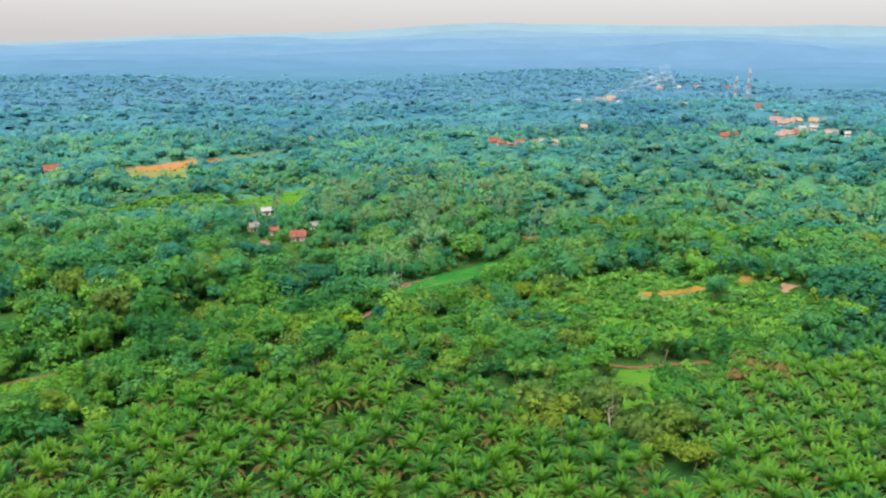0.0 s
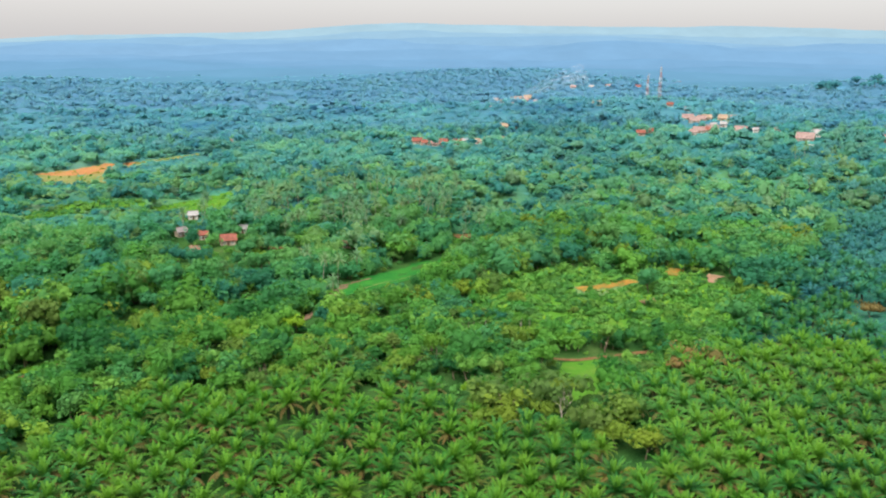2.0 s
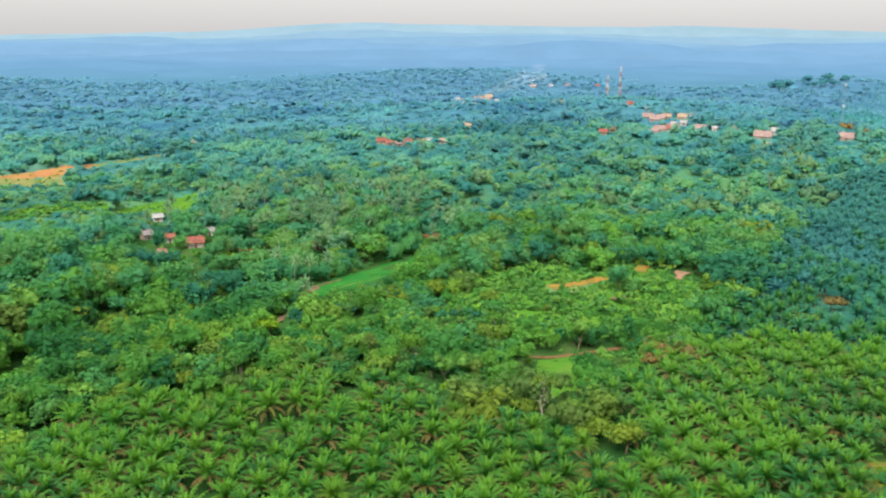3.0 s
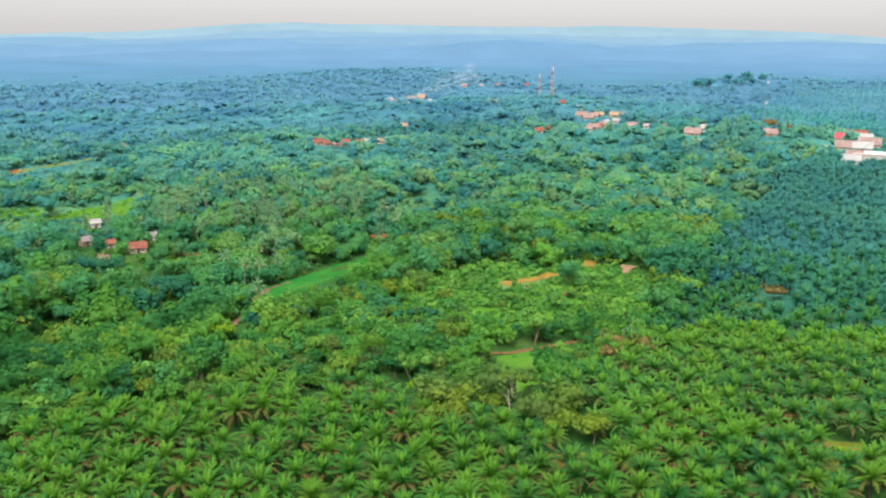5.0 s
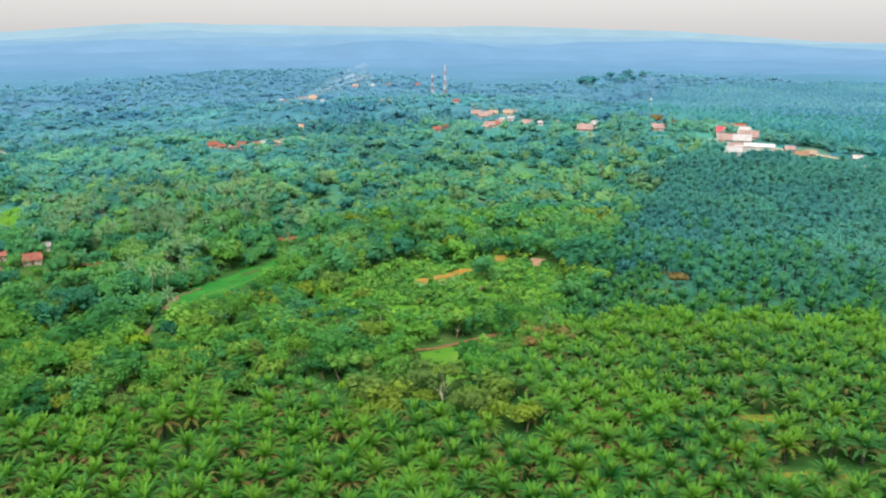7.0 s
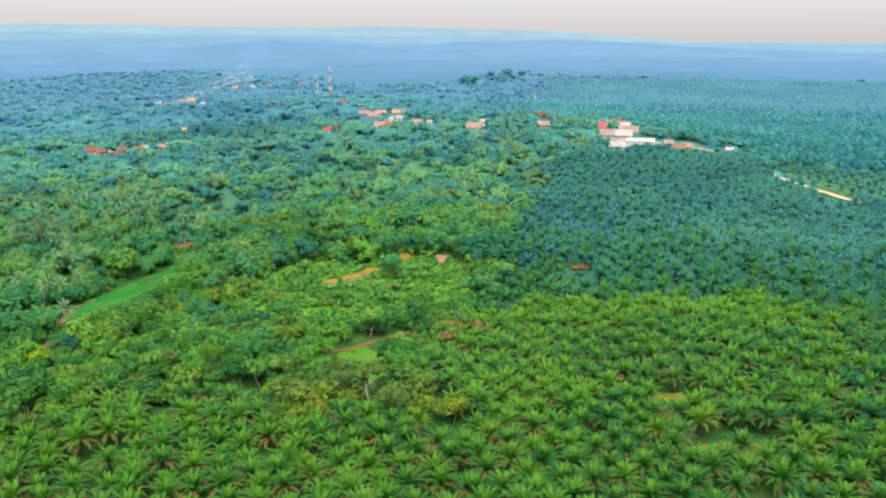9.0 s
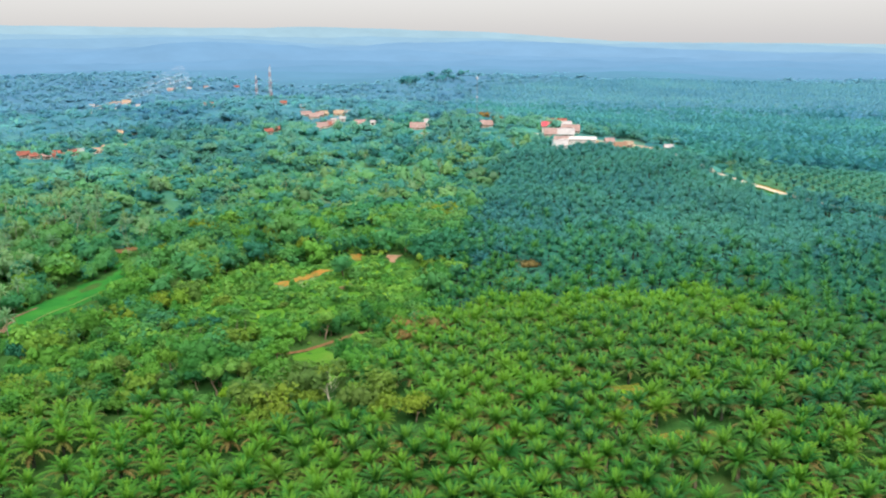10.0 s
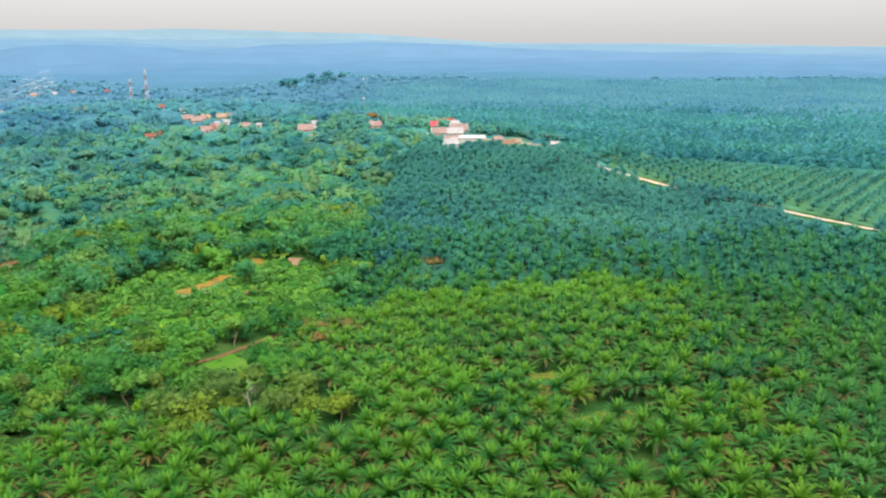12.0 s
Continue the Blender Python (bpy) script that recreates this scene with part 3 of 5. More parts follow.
# ---- where the houses stand: x, y, width, roof ----
HOUSES = {
    "houses in the valley village": [(-71, 391, 10.6, "red"), (-84, 401, 6.6, "red"), (-96, 407, 7.5, "grey"), (-67, 416, 6.0, "white"), (-97, 443, 5.5, "white"), (-14, 391, 7.5, "brown"), (-83, 373, 5.5, "brown"), (-274, 574, 12.3, "red")],
    "houses beside the dry field": [(-136, 731, 5.5, "white"), (-120, 764, 8.0, "ochre")],
    "red roofed hamlet": [(44, 742, 10.0, "red"), (50, 730, 9.0, "red"), (58, 722, 7.0, "pink"), (59, 746, 7.0, "grey"), (67, 735, 9.0, "red"), (66, 714, 9.0, "red"), (79, 731, 8.5, "red"), (87, 741, 6.0, "white"), (98, 731, 7.5, "ochre"), (107, 742, 7.0, "ochre"), (120, 735, 7.0, "ochre")],
    "far hamlet": [(154, 1108, 8.0, "white"), (166, 1105, 6.0, "white"), (203, 1275, 8.0, "white"), (206, 1241, 8.0, "ochre"), (222, 1233, 9.0, "white"), (236, 1256, 12.0, "pink"), (264, 1335, 14.0, "ochre"), (254, 1226, 7.0, "white"), (231, 1290, 12.0, "ochre"), (249, 1282, 12.0, "pink"), (244, 1312, 14.0, "ochre"), (139, 834, 9.0, "ochre"), (152, 824, 8.0, "pink"), (282, 1001, 12.0, "ochre")],
    "hill village": [(233, 693, 8.0, "red"), (247, 708, 8.0, "red"), (306, 757, 11.0, "pink"), (286, 697, 11.0, "pink"), (300, 713, 5.0, "grey"), (308, 718, 5.5, "white"), (318, 719, 6.5, "white"), (317, 682, 11.5, "pink"), (328, 677, 5.0, "white"), (343, 669, 6.5, "ochre"), (337, 852, 7.0, "white"), (343, 918, 8.0, "red"), (322, 778, 10.0, "pink"), (347, 784, 11.0, "ochre"), (332, 790, 10.0, "ochre"), (313, 790, 12.0, "pink"), (357, 786, 8.0, "pink"), (292, 699, 9.0, "red"), (303, 704, 8.0, "pink"), (276, 688, 9.0, "pink"), (399, 598, 13.0, "pink")],
    "long sheds on the ridge": [(359, 640, 12.3, "white"), (342, 622, 15.0, "pink")],
    "houses in the distance": [(737, 1837, 18.0, "pink"), (715, 1846, 15.0, "pink"), (570, 1699, 13.0, "red"), (457, 1656, 12.0, "white"), (415, 1632, 13.0, "pink"), (499, 1673, 14.0, "pink")],
    "buildings of the ridge compound": [(421, 540, 13.0, "scarlet", 2), (444, 550, 20.0, "white", 1), (453, 567, 21.0, "red", 1), (436, 529, 17.0, "pink", 1), (401, 512, 15.0, "pink", 1), (409, 505, 15.0, "white", 1), (418, 516, 12.0, "pink", 1), (395, 475, 31.0, "hall"), (373, 471, 13.0, "white"), (384, 482, 12.0, "pink"), (411, 446, 9.6, "brown"), (422, 449, 7.9, "ochre"), (416, 463, 8.0, "pink"), (448, 432, 8.0, "white")],
}
SPOTS = []
for rows in HOUSES.values():
    for x, y, w, *_ in rows:
        front, side = (11, w * 0.5 + 1) if y < 450 else (9, w * 0.5 + 2.5) if y < 850 else (15, w * 0.5 + 3)
        SPOTS.append([(x - side, y - front), (x + side, y - front), (x + side, y + 3), (x - side, y + 3)])
for line, w in zip(STRIPS, (3.0, 2.2, 3.0, 2.5, 1.5, 1.5, 4, 9, 4, 2)):
    SPOTS += along(line, w)


# ---- oil palms ----
def grid(poly, pitch, seed, turn=0.35, jitter=0.12):
    """Triangular planting grid in a polygon."""
    g = np.random.default_rng(seed)
    xs, ys = [p[0] for p in poly], [p[1] for p in poly]
    cx, cy = (min(xs) + max(xs)) / 2, (min(ys) + max(ys)) / 2
    half = math.hypot(max(xs) - min(xs), max(ys) - min(ys)) / 2 + pitch
    n = int(half / pitch) + 1
    i, j = np.meshgrid(np.arange(-n, n + 1), np.arange(-int(n * 1.2), int(n * 1.2) + 1))
    u, v = (i + 0.5 * (j % 2)) * pitch, j * pitch * 0.866
    x = cx + u * math.cos(turn) - v * math.sin(turn) + g.normal(0, jitter * pitch, u.shape)
    y = cy + u * math.sin(turn) + v * math.cos(turn) + g.normal(0, jitter * pitch, u.shape)
    x, y = x.ravel(), y.ravel()
    keep = inside(*warp(x, y), poly)
    return x[keep], y[keep]


def part(name, me, mat, parent, label="", m=None):
    """One mesh object under a thing or a part."""
    ob = new(name, me)
    if mat and not me.materials:
        me.materials.append(mat)
    ob.parent = parent
    if m is not None:
        ob.matrix_basis = m
    return tagged(ob, label)


def bm_mesh(name, bm):
    me = bpy.data.meshes.new(name)
    bm.to_mesh(me)
    bm.free()
    return me


def wander(x, y, a=47.0, b=31.0):
    """A slow variation over the land, about 0 to 1."""
    return 0.5 + 0.25 * np.sin(x / a + 1.7 * np.sin(y / b)) + 0.25 * np.sin(y / a * 1.3 + 1.3 * np.sin(x / b))


OLIVE = [(26, 181, 8.5, 6.2, "wide olive-green bamboo clump beside palms"), (18, 178, 7.0, 4.8, "olive-green bamboo clump beside palms"), (37, 185, 6.0, 3.6, "low yellowish olive bush"), (50, 169, 7.5, 4.8, "rounded yellowish olive bush"), (145, 243, 8.5, 5.6, "rounded olive-green tree crown"), (55, 163, 7.0, 4.4, "low yellowish olive bush")]
PALM_GAPS = [[(98, 136), (112, 136), (116, 148), (102, 150)], [(88, 112), (106, 110), (108, 119), (92, 122)], [(40, 150), (48, 148), (52, 158), (40, 160)]]
rng = np.random.default_rng(5)
px_, py_ = grid(PALMS_NEAR, 6.7, 3, 0.35, 0.1)
seen = sector(px_, py_) & (np.hypot(px_ + 25, py_) > 75)
below = ~seen & (np.hypot(px_ + 25, py_) < 150)
bx_, by_ = px_[below], py_[below]
ok = seen & (rng.random(len(px_)) > 0.025)
for gap in PALM_GAPS:
    ok &= ~inside(px_, py_, gap)
ok &= keeps_open(px_, py_, np.full(len(px_), 4.0), [[(x - r * 0.7, y - 5), (x + r * 0.7, y - 5), (x + r * 0.7, y + 4), (x - r * 0.7, y + 4)] for x, y, _, r, _ in OLIVE] + [[(38.5, 172), (41.5, 172), (41.5, 178), (38.5, 178)]], 0.45)
px_, py_ = px_[ok], py_[ok]
order = np.argsort(np.hypot(px_ - 35, py_ - 105))
px_, py_ = px_[order], py_[order]
for gap in PALM_GAPS:
    patch_sheet("gap_meadow", gap, M_GAP, 0.2, "rough yellowish grass in a gap between palms", 3.0)
NEAREST, SPLIT = 300, 40
yaw_, size_ = rng.uniform(0, 6.28, len(px_)), rng.uniform(0.80, 1.06, len(px_))
tall_ = rng.uniform(2.6, 4.8, len(px_))


def palm_trunk(h):
    k = np.arange(9)
    V, F = tube([(0.05 * math.sin(i), 0.04 * math.cos(i * 2), -0.4 + (h + 0.7) * i / 8) for i in k], [0.42 + 0.08 * (i % 2) - 0.012 * i for i in k], 8)
    return mesh_of("trunk", V, F, True)


TRUNK = palm_trunk(3.6)
templates = []
for k in range(6):
    crown = palm_crown(10 + k, 40, 14, 0.86, dry=(1.2, 1.5, 0.8, 1.9, 1.2, 2.8)[k])
    thing = tagged(new("oil_palm"), "mature oil palm with arching green fronds", "palm tree", "oil palms of the plantation")
    part("trunk", TRUNK, M_BARK, thing, "rough grey-brown trunk")
    part("crown", mesh_of("crown", crown[0] + (0, 0, 3.6), crown[1], age=crown[2]), M_FROND, thing)
    templates.append(thing)
leaf_kinds = []
for k in range(12):
    g = np.random.default_rng(60 + k)
    a = (k + 0.5) / 12
    el, bend, length = frond_shape(g, a)
    V, F = frond(g, length, el, bend, 13, 0.95)
    me = mesh_of("frond", V, F, age=np.full(len(V), 0.8 * max(0.0, (a - 0.75) / 0.25) - max(0.0, 1 - a / 0.34)))
    me.materials.append(M_FROND)
    leaf_kinds.append(me)
split_templates = []
for k in range(3):
    g = np.random.default_rng(90 + k)
    thing = tagged(new("oil_palm"), "mature oil palm with arching green fronds", "palm tree", "oil palms of the plantation")
    part("trunk", TRUNK, M_BARK, thing, "rough grey-brown trunk")
    for n in range(42):
        part("frond", leaf_kinds[min(11, int(n / 3.5 + g.random()))], None, thing, m=pose(0, 0, 3.6, g.normal(0, 3), g.normal(0, 4), math.degrees(n * 2.39996)))
    split_templates.append(thing)
used = set()
for n in range(min(NEAREST, len(px_))):
    x, y = px_[n], py_[n]
    pool = split_templates if n < SPLIT else templates
    k = n % len(pool)
    s = float(size_[n])
    z = float(height(x, y)) + float(tall_[n]) - 3.6 * s
    if (len(pool), k) in used:
        thing = copy_thing(pool[k], pose(x, y, z, 0, 0, math.degrees(yaw_[n])))
    else:
        thing = pool[k]
        thing.matrix_basis = pose(x, y, z, 0, 0, math.degrees(yaw_[n]))
        used.add((len(pool), k))
    thing.scale = (s, s, s)

rest = slice(NEAREST, None)
shapes = [palm_crown(10 + k, 28, 7, 1.05, dry=(1.2, 1.5, 0.8, 1.9, 1.2, 2.8)[k]) for k in range(6)]
tubes = tube([(0, 0, -4), (0, 0, -1.5), (0, 0, -0.3)], [0.42, 0.38, 0.25], 5)


def plantation(name, x, y, tall, size, shapes, mats, label, seed, picks=None):
    g = np.random.default_rng(seed)
    st = Stand()
    which, tint = g.integers(0, len(shapes), len(x)), np.mod(0.75 * wander(x, y) + 0.4 * g.random(len(x)), 1)
    slot = picks(x, y, g) if picks else np.zeros(len(x), int)
    for k, sh in enumerate(shapes):
        m = which == k
        st.plant(sh, x[m], y[m], height(x[m], y[m]) + tall[m], g.uniform(0, 6.28, m.sum()), size[m], tint[m], slot[m])
    V, F = tubes
    st.plant((V, F, np.zeros(len(V))), x, y, height(x, y) + tall, g.uniform(0, 6.28, len(x)), np.ones(len(x)), tint, len(mats))
    return st.done(name, mats + [M_STEM], label, "oil palms")


def by_place(x, y, g):
    """Lighter palms farther out towards the wood, full green ones towards the bluish plantation."""
    shift = g.normal(0, 14, len(x)) + 30 * (wander(x, y) - 0.5)
    light = (np.hypot(x + 25, y) + shift > 192) & (x > -60)
    return np.where(x + shift > np.interp(y, (60, 110, 190), (105, 160, 200)), 1, np.where(light, 2, 0))


plantation("oil_palm_plantation", px_[rest], py_[rest], tall_[rest], size_[rest], shapes, [M_FROND, M_FROND_GREEN, M_FROND_LIGHT], "rows of mature green oil palms with arching fronds", 31, by_place)


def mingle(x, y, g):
    """Along the border with the near palms both kinds stand mixed; beyond, leaves turn bluer with camera distance, as
    painted haze.
    """
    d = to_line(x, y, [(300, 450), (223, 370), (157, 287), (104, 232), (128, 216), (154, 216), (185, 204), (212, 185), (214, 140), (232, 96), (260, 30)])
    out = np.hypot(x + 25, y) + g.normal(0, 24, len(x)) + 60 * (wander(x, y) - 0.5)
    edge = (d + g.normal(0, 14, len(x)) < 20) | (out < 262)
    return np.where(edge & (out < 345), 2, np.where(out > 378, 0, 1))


plantation("oil_palms_below", bx_, by_, rng.uniform(2.6, 4.8, len(bx_)), rng.uniform(0.84, 1.08, len(bx_)), [palm_crown(45 + k, 22, 6, 1.15) for k in range(3)], [M_FROND], "rows of green oil palms below the flight path", 35)

patch_sheet("plantation_floor", PALMS_DEEP, M_COVER, 0.2, "plantation floor, painted brighter to lift the shade between palms", 12)
ROAD_BOXES = along([(390, 311), (386, 288)], 2.5) + along([(381, 211), (382, 190), (381, 168)], 3) + along([(436, 466), (446, 440)], 4)
qx, qy = grid(PALMS_DEEP, 7.8, 4, 0.6, 0.12)
ok = sector(qx, qy) & keeps_open(qx, qy, np.full(len(qx), 7.0), SPOTS + [[(166, 254), (174, 254), (174, 262), (166, 262)]], 0.5) & keeps_open(qx, qy, np.full(len(qx), 7.5), ROAD_BOXES, 1.0) & (rng.random(len(qx)) > 0.03)
qx, qy = qx[ok], qy[ok]
shapes = [palm_crown(30 + k, 19, 5, 1.4) for k in range(5)]
plantation("deep_green_oil_palms", qx, qy, rng.uniform(3.5, 5.5, len(qx)), rng.uniform(0.82, 1.05, len(qx)), shapes, [M_FROND_HAZED, M_FROND_MID, M_FROND_GREEN], "dense oil palm plantation, painted bluer with distance as haze", 32, mingle)

yx, yy = grid(PALMS_YOUNG, 10.5, 6, 0.2, 0.04)
ok = sector(yx, yy) & (to_line(yx, yy, ROAD) > 6)
yx, yy = yx[ok], yy[ok]
plantation("young_oil_palms", yx, yy, np.full(len(yx), 2.2), rng.uniform(0.9, 1.1, len(yx)), [palm_crown(41, 16, 5, 1.4, 0.9)], [M_FROND_HAZED], "young oil palms in open rows over grass", 33)
patch_sheet("plantation_grass", PALMS_YOUNG, M_GRASS_DULL, 0.2, "light green grass between young palm rows", 12)

# plantation beyond the road, out to the far plain
FAR_PALMS = [(470, 560), (466, 440), (430, 375), (436, 354), (580, 226), (700, 60), (2000, 300), (1500, 1250), (900, 1250), (560, 900)]
fx, fy = grid(FAR_PALMS, 12.0, 7, 0.3, 0.24)
ok = sector(fx, fy) & (to_line(fx, fy, ROAD) > 10) & keeps_open(fx, fy, np.full(len(fx), 8.0), SPOTS, 0.6)
fx, fy = fx[ok], fy[ok]
g = np.random.default_rng(34)
st = Stand()
which = g.integers(0, 4, len(fx))
# material slots grow bluer with distance: haze put into the leaf colour
for k in range(4):
    m = which == k
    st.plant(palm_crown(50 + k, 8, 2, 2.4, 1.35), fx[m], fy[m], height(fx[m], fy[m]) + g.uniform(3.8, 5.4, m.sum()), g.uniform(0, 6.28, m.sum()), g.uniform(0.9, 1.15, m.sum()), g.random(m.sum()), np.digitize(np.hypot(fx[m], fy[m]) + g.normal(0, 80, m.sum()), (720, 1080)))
st.done("far_oil_palms", [M_FROND_HAZED_TEAL, M_FROND_FAR, M_LEAF_DISTANT], "far oil palm plantation in rows, painted blue-green as haze", "oil palms")

# ---- woods ----
ALL_PALMS = [PALMS_NEAR, PALMS_DEEP, PALMS_YOUNG, FAR_PALMS]


def scatter(count, r0, r1, seed, even=True):
    """Points over the overlooked land between two distances, evenly by area or thinning outwards."""
    g = np.random.default_rng(seed)
    r = np.sqrt(g.uniform(r0 ** 2, r1 ** 2, count)) if even else g.uniform(r0, r1, count)
    a = np.radians(g.uniform(-78, 36, count))
    return VANTAGE[0] - r * np.sin(a), VANTAGE[1] + r * np.cos(a)


def wood(name, count, r0, r1, seed, shapes, tall, mats, picks, label, trunk=True, up=0.55, avoid=True, palms=ALL_PALMS, slack=1.0, region=None, fields=(FIELD, FIELD_STRIP, LAWN, LAWN_WEST)):
    g = np.random.default_rng(seed)
    x, y = scatter(count, r0, r1, seed, r1 < 1000)
    size = np.clip(np.exp(g.normal(-0.08, 0.28, count)), 0.5, 1.75) * (1 + 0.35 * hump(x, y, -90, 290, 60, 35))
    size = size * np.interp(np.hypot(x - VANTAGE[0], y), (165, 300, 420), (0.66, 0.86, 1.0)) if trunk else size
    ok = np.ones(count, bool)
    for poly in palms:
        ok &= ~inside(*warp(x, y), poly)
    if avoid:
        ok &= ~inside(x, y, SCRUB)
    if region:
        ok &= inside(x, y, region)
    lucky = (g.random(count) < 0.08) & (y > 600)
    ok &= keeps_open(x, y, tall * size, SPOTS, slack) | (lucky & keeps_open(x, y, tall * size, SPOTS, 0.25))
    ok &= (keeps_open(x, y, tall * size, [wider(RICE, 0.97), GRASS_WEST], 0.7 * slack) & keeps_open(x, y, tall * size, [GRASS_GLADE], 0.6 * slack) if fields else True) & keeps_open(x, y, tall * size, fields, 0.9 * slack)
    ok &= to_line(x, y, ROAD) > 15
    x, y, size = x[ok], y[ok], size[ok]
    which, tint = g.integers(0, len(shapes), len(x)), np.clip(0.35 * wander(x, y, 33, 27) + 0.8 * g.random(len(x)) - 0.08, 0, 1)
    slot = picks(x, y, g)
    st = Stand()
    for k, sh in enumerate(shapes):
        m = which == k
        st.plant(sh, x[m], y[m], height(x[m], y[m]) + tall * up * size[m], g.uniform(0, 6.28, m.sum()), np.column_stack([size[m] * g.uniform(0.9, 1.2, m.sum()), size[m]]), tint[m], slot[m])
    if trunk:
        V, F = tube([(0, 0, -0.5), (0.1, 0, tall * 0.3), (0, 0.15, tall * 0.55)], [0.24, 0.18, 0.1], 4)
        st.plant((V, F, np.zeros(len(V))), x, y, height(x, y), g.uniform(0, 6.28, len(x)), size, tint, len(mats))
    return st.done(name, mats + [M_BARK], label, "trees")


near_shapes = [leafy_crown(100 + k, 270, 0.62, 3.6 + 0.5 * (k % 3), 0.8 + 0.2 * (k % 4), 10, 5) for k in range(8)]
mid_shapes = [leafy_crown(120 + k, 72, 0.85, 4.3, 0.62 + 0.2 * (k % 3), 8, 3, 1.1) for k in range(6)]
far_shapes = [leafy_crown(140 + k, 22, 1.7, 6.5, 0.42 + 0.1 * (k % 3), 6, 2, 1.6) for k in range(5)]
bush_shapes = [leafy_crown(160 + k, 36, 0.5, 1.7, 0.8, 5, 2) for k in range(4)]


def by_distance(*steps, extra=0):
    """Leaf materials that take over from one another gradually with distance from the camera; the bluer ones paint
    haze.
    """
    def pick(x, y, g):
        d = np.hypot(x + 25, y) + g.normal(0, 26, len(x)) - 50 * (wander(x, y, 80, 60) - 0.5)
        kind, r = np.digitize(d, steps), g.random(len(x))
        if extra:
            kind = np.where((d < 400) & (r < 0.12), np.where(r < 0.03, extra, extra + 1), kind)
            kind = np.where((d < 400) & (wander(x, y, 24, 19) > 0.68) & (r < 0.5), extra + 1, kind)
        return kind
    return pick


GREENS = [M_LEAF_NEAR, M_LEAF, M_LEAF_HAZED, M_LEAF_FAR, M_LEAF_HAZE_BLUE, M_LEAF_DISTANT, M_OLIVE, M_SCRUB]
# woods grow bluer in steps of distance, as haze painted on the leaves
by_haze = by_distance(335, 440, 590, 790, 1150, extra=6)
def gap_sheet(name, r0, r1, cell, rise, label, seed):
    """A leaf-coloured sheet of small domes, added below the crowns to lighten the dark gaps; it sinks to the floor
    round houses and clearings.
    """
    g = np.random.default_rng(seed)
    rows = int(math.log(r1 / r0) / math.log(1 + cell)) + 1
    rad = r0 * (1 + cell) ** np.arange(rows)
    az = np.radians(np.arange(-78, 36, math.degrees(cell)))
    R, A = np.meshgrid(rad, az, indexing="ij")
    R, A = R * (1 + g.normal(0, 0.22 * cell, R.shape)), A + g.normal(0, 0.22 * cell, A.shape)
    x, y = (VANTAGE[0] - R * np.sin(A)).ravel(), (VANTAGE[1] + R * np.cos(A)).ravel()
    up = rise * (0.3 + 1.3 * g.random(len(x)) ** 1.5) * (0.7 + 0.6 * wander(x, y, 61, 37))
    up = np.where(keeps_open(x, y, np.full(len(x), rise + 2.0), SPOTS, 0.9), up, 0.5 + 0.9 * g.random(len(x)))
    open_land = ~keeps_open(x, y, np.full(len(x), rise), [FIELD, FIELD_STRIP, LAWN, LAWN_WEST, RICE], 0.8) | (to_line(x, y, ROAD) < 12)
    V = np.column_stack([x, y, height(x, y) + np.where(open_land, 0.05, up)])
    n = len(az)
    i, j = np.meshgrid(np.arange(rows - 1), np.arange(n - 1), indexing="ij")
    a = (i * n + j).ravel()
    F = np.vstack([np.stack([a, a + n + 1, a + 1], -1), np.stack([a, a + n, a + n + 1], -1)])[:, ::-1]
    c = V[F].mean(axis=1)
    keep = (~open_land)[F].any(axis=1)
    for poly in ALL_PALMS:
        keep &= ~inside(*warp(c[:, 0], c[:, 1]), poly)
    for poly in SPOTS:
        keep &= ~inside(c[:, 0], c[:, 1], poly)
    F = F[keep]
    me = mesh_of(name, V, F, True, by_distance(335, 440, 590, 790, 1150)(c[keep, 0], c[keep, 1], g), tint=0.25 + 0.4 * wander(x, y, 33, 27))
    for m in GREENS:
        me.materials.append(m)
    return tagged(new(name, me), label, "trees", kind="stuff")


gap_sheet("hill_thicket", 430, 880, 0.0065, 1.7, "leaf-coloured sheet below the hill crowns, added to lighten gaps", 51)
gap_sheet("far_thicket", 870, 2300, 0.007, 2.6, "leaf-coloured sheet below the far crowns, added to lighten gaps", 52)
wood("woodland", 5000, 165, 420, 21, near_shapes, 8.5, GREENS, by_haze, "dense mixed broadleaf woodland in many greens")
wood("hill_woodland", 11500, 420, 850, 22, mid_shapes, 9.5, GREENS, by_haze, "closed broadleaf woodland on low hills", False, 0.46)
wood("far_woodland", 14000, 835, 2200, 23, far_shapes, 10.0, GREENS, by_haze, "far woodland, painted bluish as haze", False, 0.36)
wood("undergrowth_bushes", 3600, 160, 420, 24, bush_shapes, 3.2, [M_SCRUB, M_LEAF_NEAR], by_distance(300), "low green bushes below the trees", False, 0.4, slack=0.3)
wood("hill_bushes", 5200, 420, 850, 27, [leafy_crown(180 + k, 16, 0.9, 2.6, 0.7, 4, 1, 0.9) for k in range(3)], 3.0, GREENS, by_haze, "bushes filling gaps in the hill woodland", False, 0.4, slack=0.1)
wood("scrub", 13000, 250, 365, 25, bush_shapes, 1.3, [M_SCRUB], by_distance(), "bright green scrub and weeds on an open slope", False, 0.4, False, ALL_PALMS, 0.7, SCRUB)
wood("field_bushes", 20000, 430, 760, 29, [leafy_crown(185 + k, 14, 0.8, 2.2, 0.7, 4, 1, 0.9) for k in range(3)], 2.4, GREENS, by_haze, "low bushes round the fields and meadows", False, 0.4, False, ALL_PALMS, 0.05, [(-300, 400), (-60, 420), (-40, 560), (-90, 780), (-300, 700)])
